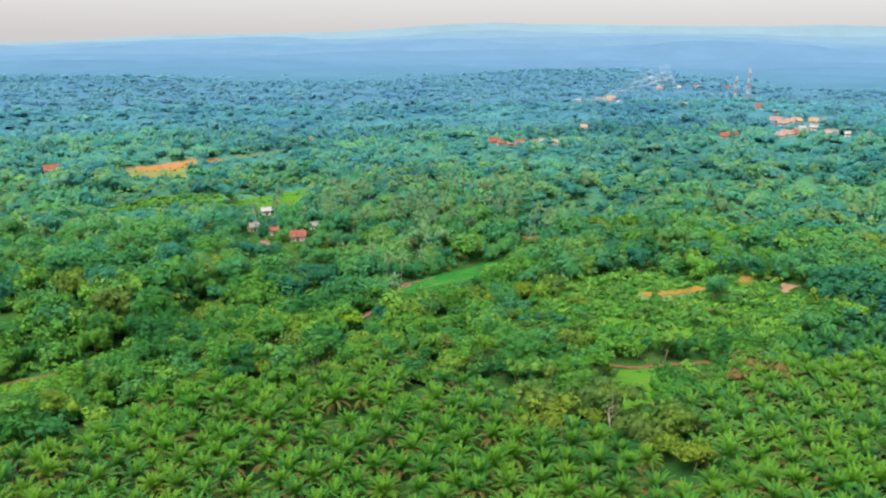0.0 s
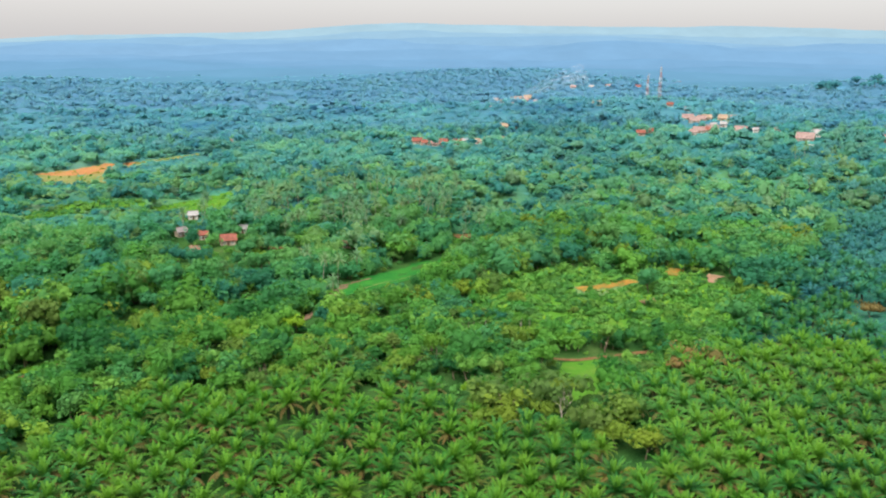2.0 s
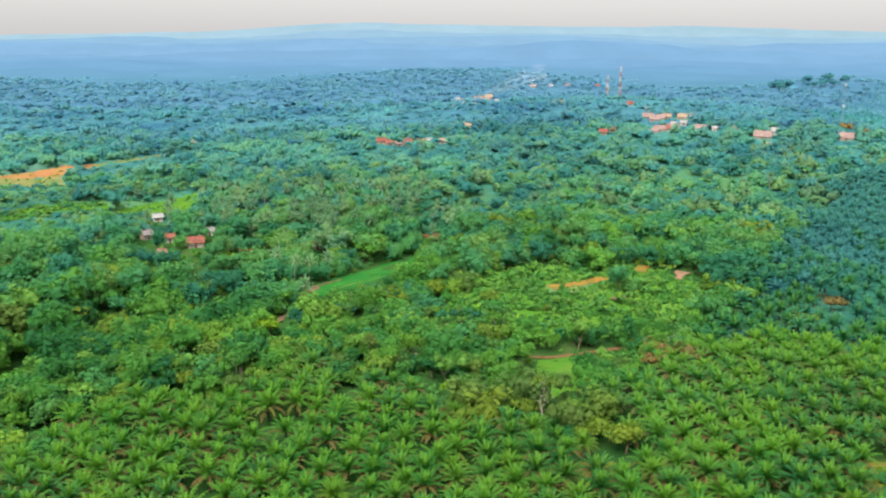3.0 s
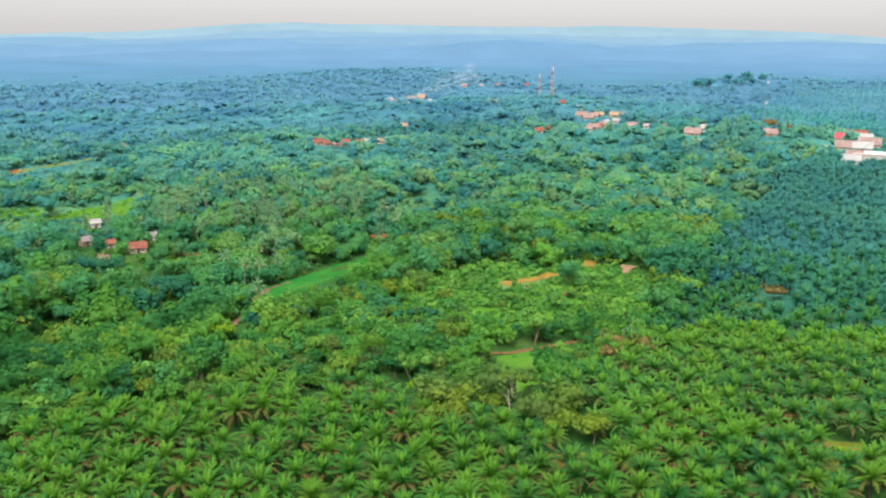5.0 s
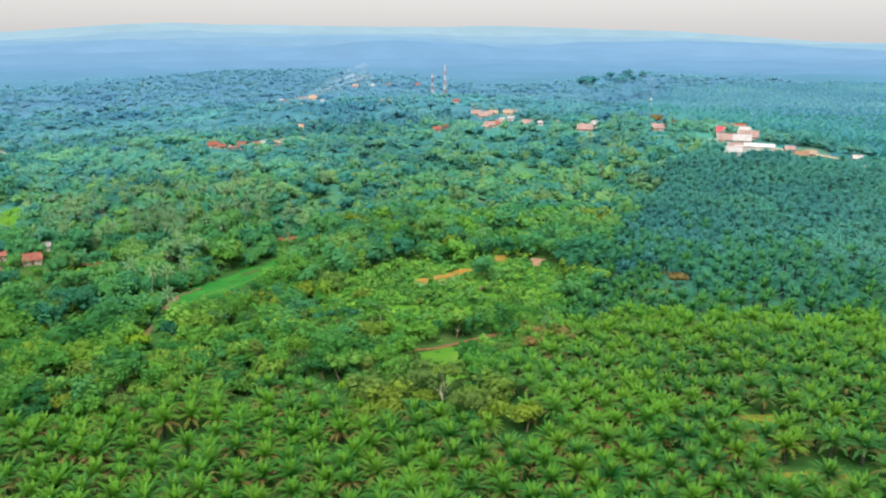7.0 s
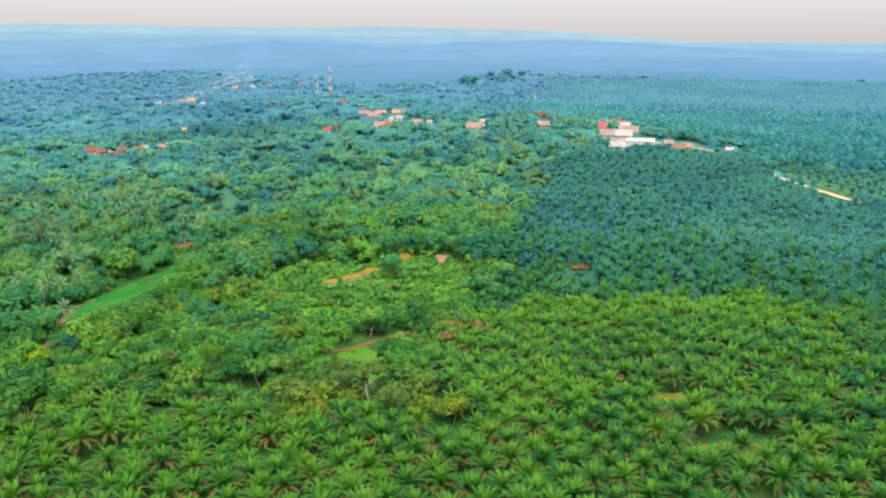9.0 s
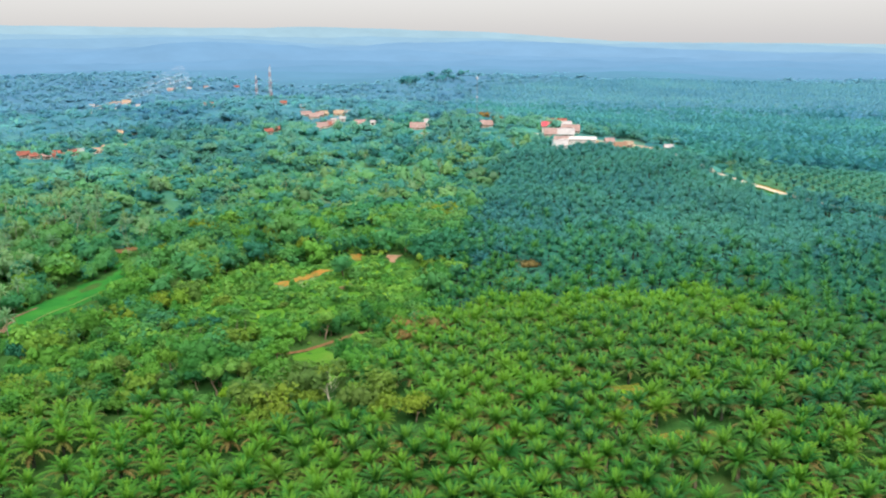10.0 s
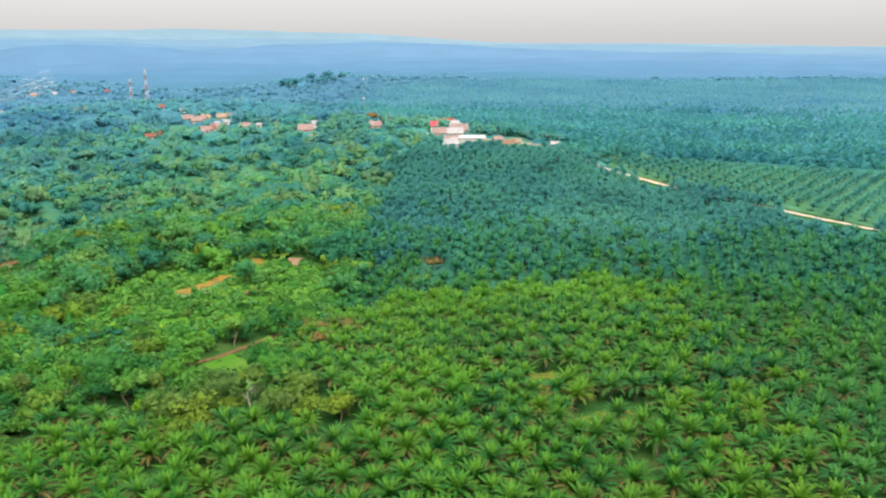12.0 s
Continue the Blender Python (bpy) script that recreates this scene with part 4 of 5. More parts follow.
wood("slope_bushes", 9000, 430, 560, 28, bush_shapes, 2.0, [M_SCRUB, M_LEAF], lambda x, y, g: (g.random(len(x)) < 0.35).astype(int), "light green bushes on a long slope", False, 0.4, False, ALL_PALMS, 0.5, LAWN_WEST, (FIELD, LAWN))
tufts = [leafy_crown(170 + k, 14, 0.4, 0.8, 0.7, 3, 1) for k in range(4)]
for k, (poly, r0, r1, n) in enumerate(((PALM_GAPS[0], 170, 210, 3500), (PALM_GAPS[1], 150, 185, 3500), (PALM_GAPS[2], 160, 190, 2500), (LAWN, 455, 550, 7000), (FIELD, 570, 700, 4000), (FIELD_STRIP, 630, 740, 8000), (GRASS_WEST, 225, 300, 4500))):
    wood("grass_tufts", n, r0, r1, 40 + k, tufts, 0.8, [M_SCRUB, M_LIME, M_OLIVE], lambda x, y, g: g.choice(3, len(x), p=(0.6, 0.25, 0.15)), "tufts of tall grass and weeds in a meadow", False, 0.3, False, [] if k < 3 else ALL_PALMS, 0.0, [(0.9 * x + 0.1 * poly[0][0], 0.9 * y + 0.1 * poly[0][1]) for x, y in poly], ())
wood("scrub_trees", 300, 250, 365, 26, near_shapes, 4.5, [M_LEAF_NEAR, M_SCRUB], by_distance(300), "few small trees standing in the scrub", True, 0.55, False, ALL_PALMS, 0.6, SCRUB)


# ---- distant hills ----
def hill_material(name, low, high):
    """Far wooded slopes; the lit air of many kilometres is painted on them as a blue glow."""
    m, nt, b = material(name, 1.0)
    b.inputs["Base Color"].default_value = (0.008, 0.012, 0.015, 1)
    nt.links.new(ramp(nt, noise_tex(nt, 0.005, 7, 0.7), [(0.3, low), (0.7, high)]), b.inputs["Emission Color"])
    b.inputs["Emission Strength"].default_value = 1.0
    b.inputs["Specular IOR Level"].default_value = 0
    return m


def smooth_noise(g, n, cells):
    """Periodic noise of n samples with that many cells round the circle."""
    v = g.normal(0, 1, cells)
    t = np.arange(n) / n * cells
    i, f = t.astype(int), t % 1
    f = f * f * (3 - 2 * f)
    return v[i % cells] * (1 - f) + v[(i + 1) % cells] * f


def ridge(name, radius, top, mat, seed, label, rough=4.0):
    """A long range of hills round the land; top gives its crest height by compass angle."""
    g = np.random.default_rng(seed)
    n = 1200
    a = np.linspace(-np.pi, np.pi, n, endpoint=False)
    deg = np.degrees(a)
    crest = top(deg) + rough * (0.8 * smooth_noise(g, n, 24) + 0.6 * smooth_noise(g, n, 60) + 0.22 * smooth_noise(g, n, 170) + 0.08 * smooth_noise(g, n, 600))
    bend = smooth_noise(g, n, 16)
    rows = []
    for off, share in ((-0.13, 0.0), (-0.09, 0.3), (-0.05, 0.7), (-0.02, 0.93), (0.0, 1.0), (0.04, 0.75), (0.06, 0.0)):
        r = radius * (1 + off + 0.015 * bend)
        z = -25 + (crest + 25) * share + (rough * 0.12 * smooth_noise(g, n, 300) if 0 < share < 1 else 0)
        rows.append(np.column_stack([-r * np.sin(a), r * np.cos(a), z]))
    V = np.vstack(rows)
    i, j = np.meshgrid(np.arange(len(rows) - 1), np.arange(n), indexing="ij")
    p, q = (i * n + j).ravel(), (i * n + (j + 1) % n).ravel()
    F = np.vstack([np.stack([p, p + n, q + n], -1), np.stack([p, q + n, q], -1)])
    ob = new(name, mesh_of(name, V, F, True))
    ob.data.materials.append(mat)
    return tagged(ob, label, "hills", kind="structure")


def crest_angle(deg):
    """Elevation of the farthest skyline by compass angle."""
    return np.interp(-deg, (-90, -28, -18, -12, -7, 3, 15, 29, 36, 43, 58, 70, 100), (-0.6, -0.55, -0.08, 0.03, 0.26, 0.84, 0.72, 0.62, 0.45, 0.16, -0.22, -0.45, -0.55))


NAMES = ("wooded_rise", "near_slopes", "near_hills", "low_hills", "hills", "higher_hills", "high_hills", "pale_hills", "far_hills")
WORDS = ("wooded rise, dull blue-green with haze", "wooded slopes, blue-green with haze", "low wooded hills, blue with haze", "low hills in blue haze", "rolling hills in blue haze", "rolling higher hills in blue haze", "higher hills fading into haze", "pale blue hills fading into haze", "distant pale hill range on the horizon")
# emission colours of the ridges, paler outwards: haze painted as glow
HAZE_GLOW = ((0.0, (0.058, 0.154, 0.228)), (0.3, (0.079, 0.169, 0.270)), (0.6, (0.101, 0.191, 0.296)), (0.82, (0.126, 0.218, 0.302)), (1.0, (0.170, 0.255, 0.304)))
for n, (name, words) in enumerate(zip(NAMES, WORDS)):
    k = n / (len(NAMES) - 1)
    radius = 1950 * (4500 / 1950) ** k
    tone = [float(np.interp(k, [p for p, _ in HAZE_GLOW], [c[i] for _, c in HAZE_GLOW])) for i in range(3)]
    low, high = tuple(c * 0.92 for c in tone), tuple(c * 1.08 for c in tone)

    def crest(d, k=k, radius=radius):
        rise = 0.85 * math.exp(-(((k - 0.5) / 0.08) ** 2)) * np.exp(-(((d + 18) / 5.5) ** 2)) + 0.45 * math.exp(-(((k - 0.62) / 0.08) ** 2)) * np.exp(-(((d + 36) / 7) ** 2))
        return 90 + radius * np.tan(np.radians((1 - k) ** 1.15 * -2.55 + k ** 1.5 * (crest_angle(d) + 0.03) + rise))

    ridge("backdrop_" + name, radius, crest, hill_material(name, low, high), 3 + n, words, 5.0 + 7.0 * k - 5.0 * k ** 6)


# ---- houses ----
def plain(name, colour, rough=0.8, vary=0.15, scale=0.6):
    m, nt, b = material(name, rough)
    lo, hi = (tuple(c * f for c in colour) for f in (1 - vary, 1 + vary))
    nt.links.new(ramp(nt, noise_tex(nt, scale, 5), [(0.3, lo), (0.7, hi)]), b.inputs["Base Color"])
    return m


ROOFS = {
    "red": (plain("red_clay_tiles", (0.150, 0.055, 0.040), 0.85, 0.45), "weathered red clay tile roof"),
    "scarlet": (plain("scarlet_metal", (0.30, 0.045, 0.055), 0.5, 0.12), "bright red sheet metal roof"),
    "grey": (plain("grey_roof_sheets", (0.15, 0.13, 0.125), 0.8, 0.25), "dull grey roof with pale edges"),
    "white": (plain("white_roof_sheets", (0.225, 0.215, 0.21), 0.55, 0.2), "pale corrugated metal roof"),
    "brown": (plain("brown_roof_tiles", (0.15, 0.09, 0.06), 0.85, 0.3), "old brown tile roof"),
    "ochre": (plain("ochre_roof_tiles", (0.20, 0.150, 0.105), 0.85, 0.4), "ochre tile roof"),
    "pink": (plain("pinkish_roof_tiles", (0.180, 0.125, 0.112), 0.85, 0.4), "faded pinkish tile roof"),
    "hall": (plain("white_hall_roof", (0.31, 0.295, 0.28), 0.5, 0.16), "long white metal roof"),
}
M_WALL = plain("whitewashed_wall", (0.40, 0.36, 0.33), 0.85, 0.15)
M_WALL_DULL = plain("dull_plaster_wall", (0.28, 0.22, 0.17), 0.9, 0.2)
M_DOOR = plain("dark_wooden_door", (0.10, 0.06, 0.04), 0.7)
M_FRAME = plain("white_window_frame", (0.75, 0.74, 0.70), 0.6, 0.05)
M_PANE, _nt, _b = material("window_glass", 0.08)
_b.inputs["Base Color"].default_value = (0.03, 0.04, 0.045, 1)
_b.inputs["Specular IOR Level"].default_value = 0.5


def box(bm, x0, y0, z0, x1, y1, z1):
    v = [bm.verts.new((x, y, z)) for z in (z0, z1) for x, y in ((x0, y0), (x1, y0), (x1, y1), (x0, y1))]
    for f in ((3, 2, 1, 0), (4, 5, 6, 7), (0, 1, 5, 4), (1, 2, 6, 5), (2, 3, 7, 6), (3, 0, 4, 7)):
        bm.faces.new([v[k] for k in f])


def house(x, y, w, kind, group, turn, storeys=1):
    w = w * (0.68 if y < 430 else 0.85)
    hall = kind == "hall"
    d, h = w * (0.36 if w > 20 else 0.72), (4.2 if hall else 3.0 * storeys)
    rise = d * (0.16 if hall else 0.42)
    roof_mat, roof_label = ROOFS[kind]
    low = kind in ("brown", "grey", "ochre", "pink", "red")
    label = {"red": "village house with red tile roof among trees", "scarlet": "tall building with bright red metal roof", "grey": "small house with dull grey roof among trees", "white": "white house with pale metal roof", "brown": "small house with old brown tile roof", "ochre": "house with ochre tile roof among trees", "pink": "house with faded pinkish tile roof", "hall": "long white hall with flat metal roof"}[kind]
    thing = tagged(new("house"), label, "house", group)
    a = math.atan2(-y, VANTAGE[0] - x) + math.pi / 2 + turn
    thing.matrix_basis = pose(x, y, float(height(x, y)) - 0.2, 0, 0, math.degrees(a))
    bm = bmesh.new()
    hw, hd = w / 2, d / 2
    lo = [bm.verts.new((sx * hw, sy * hd, 0)) for sx, sy in ((-1, -1), (1, -1), (1, 1), (-1, 1))]
    hi = [bm.verts.new((sx * hw, sy * hd, h)) for sx, sy in ((-1, -1), (1, -1), (1, 1), (-1, 1))]
    gl, gr = bm.verts.new((-hw, 0, h + rise)), bm.verts.new((hw, 0, h + rise))
    bm.faces.new((lo[0], lo[1], hi[1], hi[0]))
    bm.faces.new((lo[2], lo[3], hi[3], hi[2]))
    bm.faces.new((lo[1], lo[2], hi[2], gr, hi[1]))
    bm.faces.new((lo[3], lo[0], hi[0], gl, hi[3]))
    part("wall", bm_mesh("wall", bm), M_WALL_DULL if low else M_WALL, thing)
    bm = bmesh.new()
    o, th = 0.55, 0.22
    drop = rise / hd * o
    for s in (-1, 1):
        e = [(-hw - o, s * (hd + o), h - drop), (hw + o, s * (hd + o), h - drop), (hw + o, 0, h + rise), (-hw - o, 0, h + rise)]
        v = [bm.verts.new((px, py, pz + dz)) for dz in (0.03, th) for px, py, pz in e]
        for f in ((3, 2, 1, 0), (4, 5, 6, 7), (0, 1, 5, 4), (1, 2, 6, 5), (2, 3, 7, 6), (3, 0, 4, 7)):
            bm.faces.new([v[k] for k in (f if s < 0 else f[::-1])])
    box(bm, -hw - o, -0.18, h + rise + th - 0.05, hw + o, 0.18, h + rise + th + 0.12)
    part("roof", bm_mesh("roof", bm), roof_mat, thing, roof_label)
    bm = bmesh.new()
    box(bm, -0.5, -hd - 0.05, 0.1, 0.5, -hd + 0.04, 2.15)
    part("door", bm_mesh("door", bm), M_DOOR, thing)
    count = max(2, int(w / 3.2) // 2 * 2)
    for k in range(count):
        cx = (k + 0.5) / count * w - hw
        if abs(cx) < 0.9:
            continue
        for up in range(storeys):
            bm = bmesh.new()
            for x0, z0, x1, z1 in ((-0.6, 0.9, 0.6, 1.0), (-0.6, 2.0, 0.6, 2.1), (-0.6, 1.0, -0.5, 2.0), (0.5, 1.0, 0.6, 2.0), (-0.04, 1.0, 0.04, 2.0)):
                box(bm, cx + x0, -hd - 0.06, z0 + 3 * up, cx + x1, -hd + 0.02, z1 + 3 * up)
            win = part("window", bm_mesh("window", bm), M_FRAME, thing, "white framed window")
            bm = bmesh.new()
            box(bm, cx - 0.5, -hd - 0.025, 1.0 + 3 * up, cx + 0.5, -hd - 0.005, 2.0 + 3 * up)
            part("pane", bm_mesh("pane", bm), M_PANE, win)
    return thing


g = np.random.default_rng(77)
for group, rows in HOUSES.items():
    for x, y, w, kind, *more in rows:
        house(x, y, w, kind, group, g.normal(0, 0.2 if w < 12 else 0.08), *more)


# ---- lattice towers ----
# red paint greyed, with distance haze mixed into its colour
M_RED_PAINT = plain("hazed_red_tower_paint", (0.25, 0.15, 0.15), 0.6, 0.1)
M_WHITE_PAINT = plain("white_tower_paint", (0.34, 0.36, 0.38), 0.6, 0.06)


def bar(bm, a, b, r):
    a, b = Vector(a), Vector(b)
    m = (b - a).to_track_quat("Z", "Y").to_matrix().to_4x4()
    m.translation = (a + b) / 2
    bmesh.ops.create_cone(bm, cap_ends=True, segments=4, radius1=r, radius2=r, depth=(b - a).length, matrix=m)


def tower(x, y, tall, foot, head, bands, label):
    thing = tagged(new("lattice_tower"), label, "tower", "telecom towers")
    thing.matrix_basis = pose(x, y, float(height(x, y)) - 0.3, 0, 0, 20)
    for n in range(bands):
        k0, k1 = n / bands, (n + 1) / bands
        w0, w1 = foot + (head - foot) * k0, foot + (head - foot) * k1
        mat, word = ((M_WHITE_PAINT, "white"), (M_RED_PAINT, "red"))[n % 2]
        bm = bmesh.new()
        steps = 2
        for j in range(steps):
            q0, q1 = j / steps, (j + 1) / steps
            u0, u1 = (w0 + (w1 - w0) * q0) / 2, (w0 + (w1 - w0) * q1) / 2
            z0, z1 = (k0 + (k1 - k0) * q0) * tall, (k0 + (k1 - k0) * q1) * tall
            c0 = [(-u0, -u0, z0), (u0, -u0, z0), (u0, u0, z0), (-u0, u0, z0)]
            c1 = [(-u1, -u1, z1), (u1, -u1, z1), (u1, u1, z1), (-u1, u1, z1)]
            for i in range(4):
                bar(bm, c0[i], c1[i], 0.17)
                bar(bm, c0[i], c1[(i + 1) % 4], 0.12)
                bar(bm, c0[(i + 1) % 4], c1[i], 0.12)
                bar(bm, c1[i], c1[(i + 1) % 4], 0.14)
        tagged(part("section", bm_mesh("section", bm), mat, thing, word + " painted steel lattice section"), kind="stuff")
    bm = bmesh.new()
    for i in range(3):
        a = i * 2.1
        box(bm, math.cos(a) * head * 0.7 - 0.25, math.sin(a) * head * 0.7 - 0.25, tall - 3.2, math.cos(a) * head * 0.7 + 0.25, math.sin(a) * head * 0.7 + 0.25, tall - 0.6)
    part("antenna", bm_mesh("antenna", bm), M_WHITE_PAINT, thing, "white panel antennas")
    bm = bmesh.new()
    bar(bm, (0, 0, tall - 0.5), (0, 0, tall + 3), 0.12)
    part("lightning_rod", bm_mesh("lightning_rod", bm), M_RED_PAINT, thing)
    return thing


tower(350, 973, 42, 3.6, 1.4, 7, "tall red and white telecom lattice tower")
tower(360, 1045, 36, 3.2, 1.3, 7, "shorter red and white telecom lattice tower")
mast = tagged(new("radio_mast"), "slender grey radio mast with white equipment boxes", "mast")
mast.matrix_basis = pose(457, 693, float(height(457, 693)) - 0.3)
bm = bmesh.new()
for dx, dy in ((-0.4, -0.3), (0.4, -0.3), (0, 0.4)):
    bar(bm, (dx, dy, 0), (dx, dy, 44), 0.06)
for k in range(22):
    bar(bm, (-0.4, -0.3, 2 * k), (0.4, -0.3, 2 * k + 2), 0.05)
    bar(bm, (0.4, -0.3, 2 * k), (0, 0.4, 2 * k + 2), 0.05)
part("pole", bm_mesh("pole", bm), plain("galvanised_steel", (0.20, 0.23, 0.25), 0.5), mast)
for z in (22.5, 41.5):
    bm = bmesh.new()
    box(bm, -0.9, -0.8, z, 0.9, 0.6, z + 2.4)
    bmesh.ops.bevel(bm, geom=bm.edges[:], offset=0.1, segments=1, affect="EDGES")
    part("equipment_box", bm_mesh("equipment_box", bm), M_WHITE_PAINT, mast, "white equipment box")


# ---- single trees ----
def limb_path(g, a, direction, length, n=4, lift=0.15):
    pts, d = [np.array(a, float)], np.array(direction, float)
    for _ in range(n):
        d = d + g.normal(0, 0.16, 3) + (0, 0, lift * 0.3)
        d /= np.linalg.norm(d)
        pts.append(pts[-1] + d * length / n)
    return pts


def limb(name, pts, r0, r1, sides=6):
    V, F = [], []
    for k, p in enumerate(pts):
        t = pts[min(k + 1, len(pts) - 1)] - pts[max(k - 1, 0)]
        t = t / np.linalg.norm(t)
        u = np.cross(t, (0.3, 1, 0.2))
        u /= np.linalg.norm(u)
        w = np.cross(t, u)
        r = r0 + (r1 - r0) * k / (len(pts) - 1)
        V += [p + r * (u * math.cos(a) + w * math.sin(a)) for a in np.linspace(0, 2 * math.pi, sides, endpoint=False)]
    for i in range(len(pts) - 1):
        for k in range(sides):
            a, b = i * sides + k, i * sides + (k + 1) % sides
            F += [(a, b, b + sides), (a, b + sides, a + sides)]
    return mesh_of(name, np.array(V), np.array(F), True)


def tree(x, y, tall, radius, leaf_mat, bark, label, seed, leaves=420, size=0.55, squash=0.8, lobes=9, limbs=5, group="", core=5, thick=0.03):
    g = np.random.default_rng(seed)
    thing = tagged(new("tree"), label, "tree", group)
    thing.matrix_basis = pose(x, y, float(height(x, y)), 0, 0, float(g.uniform(0, 360)))
    trunk = limb_path(g, (0, 0, -0.4), (0, 0, 1), tall * 0.62, 5, 0.5)
    part("trunk", limb("trunk", trunk, thick * tall, 0.5 * thick * tall, 7), bark, thing)
    for k in range(limbs):
        a = k * 2.4 + g.normal(0, 0.3)
        start = trunk[3 + k % 3]
        part("limb", limb("limb", limb_path(g, start, (math.cos(a), math.sin(a), 0.8), radius * 0.8), 0.4 * thick * tall, 0.12 * thick * tall, 5), bark, thing)
    if leaves:
        V, F, A, smooth = leafy_crown(seed, leaves, size, radius, squash, lobes, core)
        part("crown", mesh_of("crown", V + (0, 0, max(tall - radius * squash * 0.95, radius * squash * 0.7)), F, smooth, tint=np.full(len(V), g.random() * 0.9)), leaf_mat, thing)
    return thing


# the pale, almost leafless tree at the edge of the plantation
bare = tree(40.0, 178.5, 14.5, 3.2, M_OLIVE, M_PALE_BARK, "tall pale-barked tree with thin, sparse foliage", 4, 70, 0.45, 0.7, 9, 7, core=0, thick=0.013)
g = np.random.default_rng(9)
for k in range(9):
    a = k * 2.1
    part("twig", limb("twig", limb_path(g, (0.2 * math.cos(a), 0.2 * math.sin(a), 7.0 + 0.45 * k), (math.cos(a), math.sin(a), 1.5), 3.4), 0.05, 0.015, 4), M_PALE_BARK, bare)
for x, y, tall, r, label in OLIVE:
    tree(x, y, tall, r, M_OLIVE, M_BARK, label, int(x * 3 + y), 620, 0.38, 0.62, 11, 5, "olive bushes")
for x, y, tall, r, label in ((93, 213, 8.5, 4.6, "tree with rusty orange-brown foliage"), (170, 259, 6.5, 4.0, "bush with dry pinkish-brown foliage"), (413, 620, 11, 6.0, "tree with reddish brown foliage on the ridge"), (424, 612, 9, 5.0, "tree with reddish brown foliage on the ridge"), (80, 210, 7.0, 3.4, "small tree with dull brown leaves"), (87, 219, 7.5, 3.6, "small tree with dull brown leaves")):
    tree(x, y, tall, r, M_RUST, M_BARK, label, int(x + y), 300, 0.42, 0.65, 8, 4, "brown-leaved trees")
for x, y, tall, r in ((-4, 285, 6.0, 3.0), (20, 196, 7.5, 2.4), (-30, 262, 7.0, 4.2), (-46, 250, 6.5, 4.0)):
    tree(x, y, tall, r, M_LIME, M_BARK, "bushy tree with bright yellow-green leaves", int(x * 2 + y), 420, 0.4, 0.8, 8, 4, "lime-green trees")
tree(100, 291, 11, 5.2, M_LEAF, M_BARK, "broad dark green tree with pale trunk on the slope", 88, 520, 0.45, 0.8, 10, 5)

# a close row of slender pale trunks below the scrub slope
g = np.random.default_rng(18)
for n in range(16):
    x, y = 20 + 1.9 * n + float(g.normal(0, 0.5)), 267 - 0.12 * n + float(g.normal(0, 1.2))
    tree(x, y, float(g.uniform(8, 10.5)), float(g.uniform(1.8, 2.6)), (M_LEAF, M_LEAF_NEAR)[n % 2], M_PALE_BARK, "slender tree with pale bare trunk and small crown", 700 + n, 150, 0.5, 0.8, 6, 2, "slender trees in a row", 2, 0.014)

# broadleaf trees along the near edge of the wood
g = np.random.default_rng(12)
KINDS = ((M_LEAF_NEAR, "leafy green tree at the edge of the plantation"), (M_FROND, "dark green leafy tree at the edge of the plantation"), (M_SCRUB, "light green leafy tree at the edge of the plantation"))
EDGE = [(-118, 150), (-104, 176), (-88, 200), (-60, 216), (-25, 226), (12, 216), (30, 200), (44, 190), (56, 200), (66, 214), (82, 232), (100, 244)]
for n in range(90):
    k = g.random() * (len(EDGE) - 1.001)
    (ax, ay), (bx, by) = EDGE[int(k)], EDGE[int(k) + 1]
    x, y = ax + (bx - ax) * (k % 1) + g.normal(0, 5), ay + (by - ay) * (k % 1) + abs(g.normal(0, 9))
    tall, r = g.uniform(6, 11), g.uniform(2.4, 4.0)
    if inside(x, y, PALMS_NEAR) or not keeps_open(np.array([x]), np.array([y]), np.array([tall]), CLEARINGS + SPOTS, 0.8)[0]:
        continue
    mat, label = KINDS[int(g.integers(0, 3))]
    tree(x, y, tall, r, mat, M_BARK, label, 300 + n, 360, 0.42, float(g.uniform(0.75, 1.1)), 8, 3, "trees at the plantation edge", 4)


# roadside trees that hide parts of the road, and tall trees on a far knoll
g = np.random.default_rng(19)
for n in range(84):
    (ax, ay), (bx, by) = (((446, 424), (396, 346)), ((382, 278), (378, 222)), ((376, 224), (375, 150)))[(0, 1, 1)[n % 3]]
    k = g.random()
    # both leaf materials here carry painted haze
    tree(ax + (bx - ax) * k + g.normal(0, 1.5), ay + (by - ay) * k + g.normal(0, 1.5), float(g.uniform(5, 8)), float(g.uniform(2.4, 3.6)), (M_LEAF_FAR, M_FROND_HAZED)[n % 2], M_BARK, "bushy tree beside the ridge road, leaves painted haze blue", 900 + n, 90, 0.9, 0.8, 6, 2, "trees along the ridge road", 3)
for n in range(16):
    tree(float(g.uniform(850, 1010)), float(g.uniform(1460, 1530)), float(g.uniform(12, 19)), float(g.uniform(6, 10)), M_FROND_FAR, M_BARK, "large dark tree on a far wooded knoll", 960 + n, 70, 2.6, 0.8, 7, 2, "trees on the far knoll", 3)


# ---- coconut palms and bananas ----
M_COCONUT = leaf_material("coconut_frond", [(0.075, 0.190, 0.125), (0.115, 0.235, 0.140), (0.150, 0.255, 0.145), (0.085, 0.205, 0.150)], (0.17, 0.16, 0.09), 0.5, 0.45)


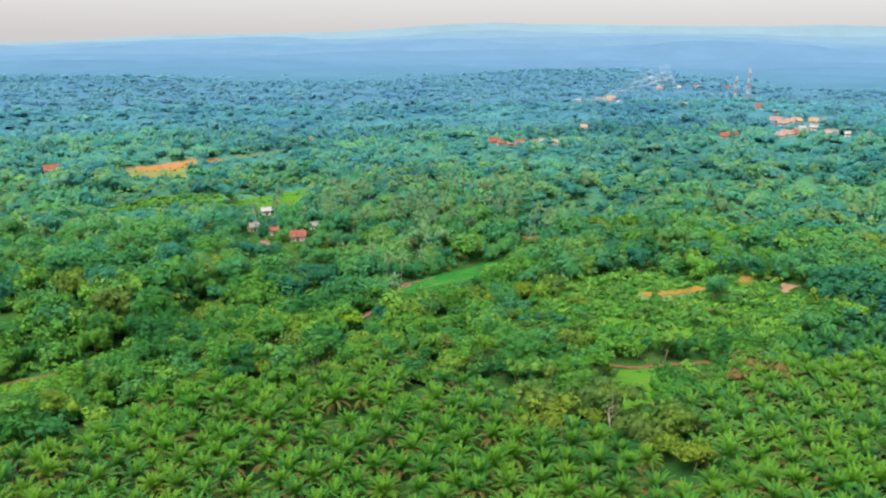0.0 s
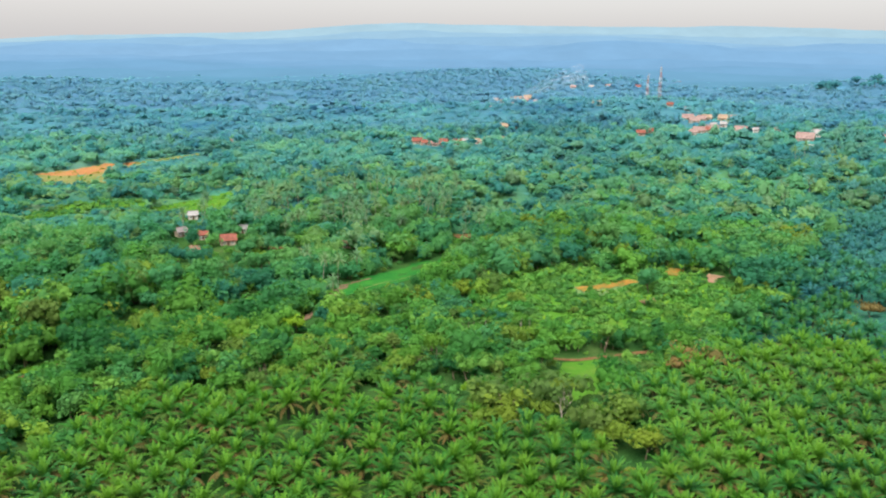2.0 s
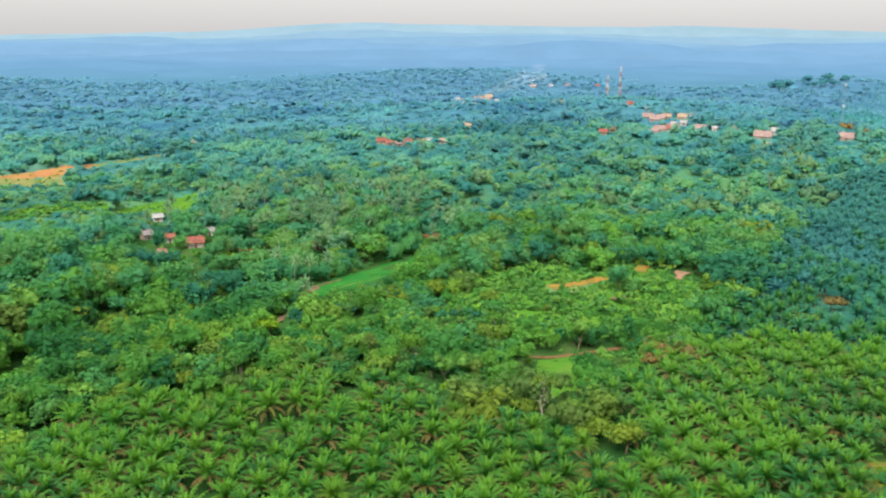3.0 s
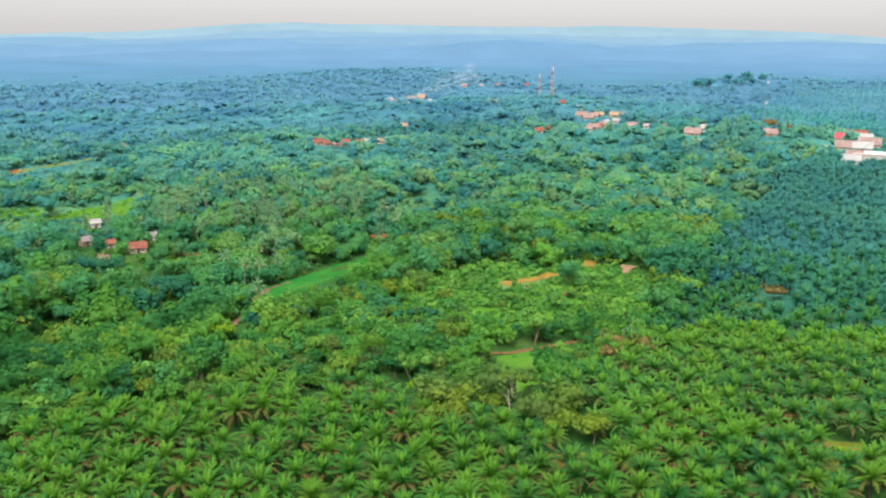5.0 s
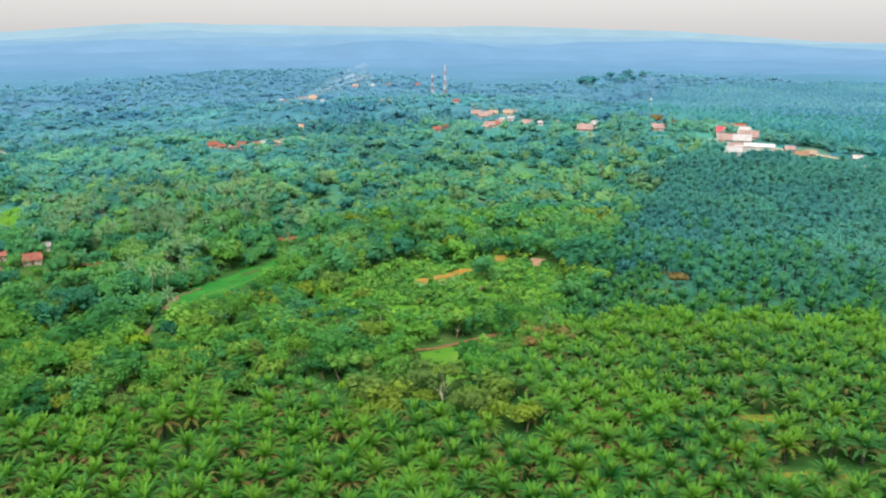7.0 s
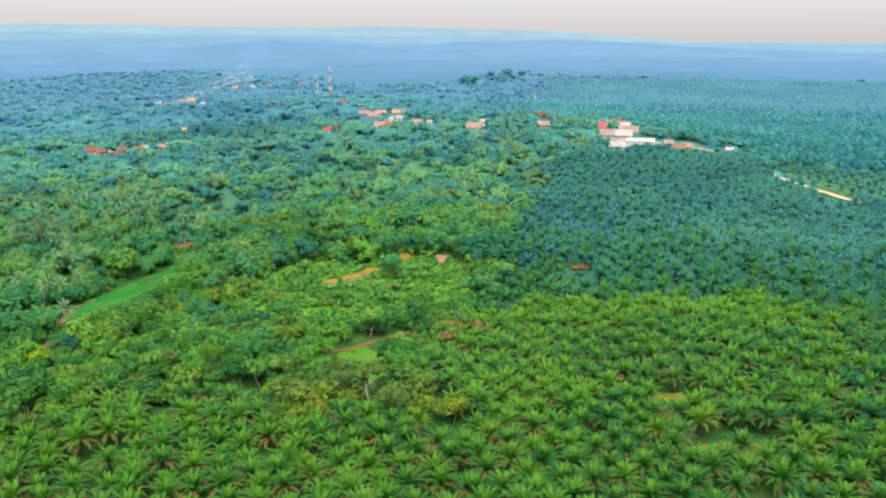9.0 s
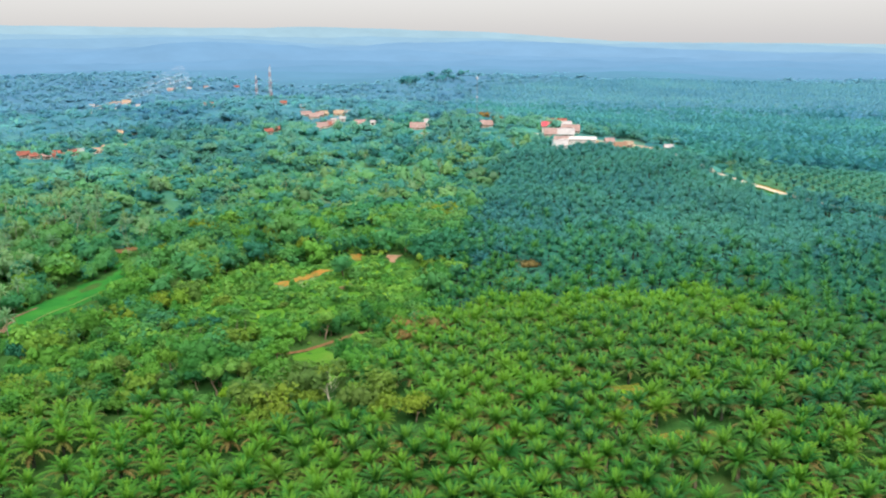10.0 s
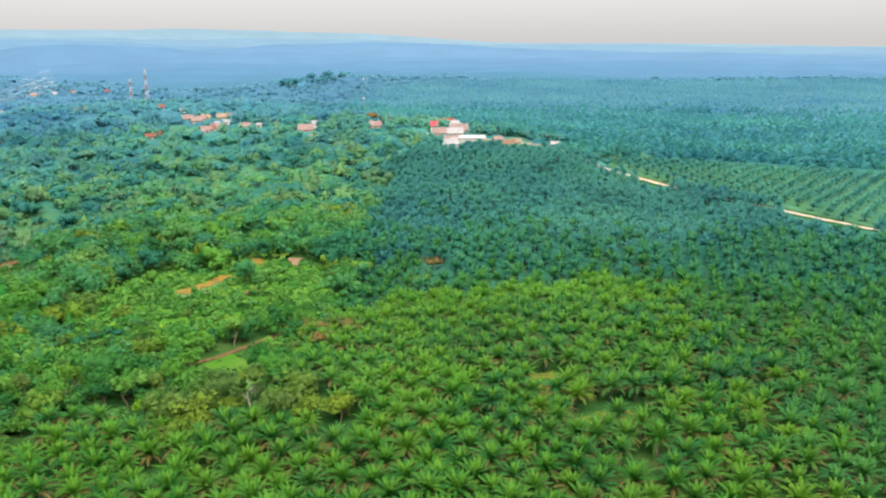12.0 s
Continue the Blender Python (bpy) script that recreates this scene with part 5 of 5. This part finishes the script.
def coconut(tall, seed):
    g = np.random.default_rng(seed)
    thing = tagged(new("coconut_palm"), "tall slender coconut palm above the village trees", "palm tree", "coconut palms")
    lean = g.normal(0, 0.6, 2)
    pts = [np.array([lean[0] * k * k, lean[1] * k * k, -0.3 + (tall + 0.3) * k]) for k in np.linspace(0, 1, 6)]
    part("trunk", limb("trunk", pts, 0.16, 0.10, 6), M_PALE_BARK, thing, "slender grey trunk")
    V, F, A = palm_crown(seed, 24, 8, 0.75, 0.85, 0.75)
    part("crown", mesh_of("crown", V + pts[-1], F, age=np.maximum(A, 0)), M_COCONUT, thing)
    return thing


g = np.random.default_rng(15)
coconuts = [coconut(9.5 + 1.6 * k, 200 + k) for k in range(3)]
spots = [(-19, 306), (-18, 339), (-24, 334), (-10, 352), (-30, 345)]
for n in range(95):
    spots.append((float(g.uniform(-100, 60)), float(g.uniform(395, 500))))
for n in range(14):
    spots.append((float(g.uniform(120, 330)), float(g.uniform(330, 560))))
placed = 0
for x, y in spots:
    if inside(x, y, PALMS_DEEP) or not keeps_open(np.array([x]), np.array([y]), np.array([3.0]), CLEARINGS + SPOTS, 0.5)[0]:
        continue
    m = pose(x, y, float(height(x, y)), 0, 0, float(g.uniform(0, 360)))
    if placed < 3:
        coconuts[placed].matrix_basis = m
    else:
        copy_thing(coconuts[placed % 3], m)
    placed += 1


def banana(seed):
    g = np.random.default_rng(seed)
    thing = tagged(new("banana_plant"), "banana plant with broad light green leaves", "banana plant", "banana plants on the scrub slope")
    V, F = tube([(0, 0, -0.2), (0, 0, 1.2), (0, 0, 2.2)], [0.16, 0.13, 0.08], 6)
    part("stem", mesh_of("stem", V, F, True), M_SCRUB, thing)
    for k in range(8):
        s = np.linspace(0, 1, 6)
        el = radians(70 - 5 * k) - 1.5 * s
        P = np.vstack([[0, 0, 2.1], [0, 0, 2.1] + np.cumsum(np.column_stack([np.cos(el[:-1]), 0 * el[:-1], np.sin(el[:-1])]) * 0.45, axis=0)])
        w = 0.34 * np.sin(np.pi * np.clip(s * 0.9 + 0.08, 0, 1))
        V = np.vstack([P + np.column_stack([0 * w, w, -0.25 * w]), P, P - np.column_stack([0 * w, w, 0.25 * w])])
        i = np.arange(5)
        F = np.vstack([np.stack([i + o + 6, i + o + 7, i + o + 1], -1) for o in (0, 6)] + [np.stack([i + o + 6, i + o + 1, i + o], -1) for o in (0, 6)])
        part("leaf", mesh_of("leaf", turned(V, k * 2.4), F, True), M_LIME if k < 2 else M_SCRUB, thing)
    return thing


g = np.random.default_rng(16)
bananas = [banana(k) for k in range(2)]
for n in range(44):
    while True:
        x, y = float(g.uniform(40, 140)), float(g.uniform(252, 320))
        if inside(x, y, SCRUB) and to_line(np.array([x]), np.array([y]), SOIL_STRIP)[0] > 6:
            break
    m = pose(x, y, float(height(x, y)), 0, 0, float(g.uniform(0, 360)))
    thing = bananas[n] if n < 2 else copy_thing(bananas[n % 2], m)
    if n < 2:
        thing.matrix_basis = m
    thing.scale = (1.3, 1.3, 1.2)


# ---- smoke from a fire in the far hamlet ----
M_SMOKE, nt, b = material("thin_grey_smoke", 1.0)
b.inputs["Base Color"].default_value = (0.85, 0.87, 0.9, 1)
clear, mx = nt.nodes.new("ShaderNodeBsdfTransparent"), nt.nodes.new("ShaderNodeMixShader")
nt.links.new(ramp(nt, noise_tex(nt, 0.06, 4, 0.65), [(0.36, (0, 0, 0)), (0.75, (0.085, 0.085, 0.085))]), mx.inputs[0])
nt.links.new(clear.outputs[0], mx.inputs[1])
nt.links.new(b.outputs[0], mx.inputs[2])
nt.links.new(mx.outputs[0], nt.nodes["Material Output"].inputs[0])
g = np.random.default_rng(17)
wisps = []
for k in range(3):
    # a bent, widening plume that leans with the wind, with an uneven skin
    t = np.linspace(0, 1, 14)
    path = np.column_stack([240 + 6 * k + 95 * t ** 1.2, 1262 + 5 * k + 0 * t, 2 + (46 - 9 * k) * t ** 0.8])
    ring = np.linspace(0, 2 * np.pi, 12, endpoint=False)
    rad = (1.5 + 13 * t ** 1.1)[:, None] * (1 + g.normal(0, 0.18, (14, 12))) * np.where(t > 0.97, 0.3, 1)[:, None]
    V = path[:, None, :] + np.stack([0.35 * rad * np.cos(ring), 0.8 * rad * np.cos(ring + 0.4), 0.55 * rad * np.sin(ring)], -1)
    a, q = np.meshgrid(np.arange(13), np.arange(12), indexing="ij")
    p0, p1 = (a * 12 + q).ravel(), (a * 12 + (q + 1) % 12).ravel()
    wisps.append((V.reshape(-1, 3), np.vstack([np.stack([p0, p1, p1 + 12], -1), np.stack([p0, p1 + 12, p0 + 12], -1)]) + 168 * k))
smoke = tagged(new("smoke", mesh_of("smoke", np.vstack([v for v, _ in wisps]), np.vstack([f for _, f in wisps]), True)), "thin grey smoke drifting from a fire", "smoke", kind="stuff")
smoke.data.materials.append(M_SMOKE)
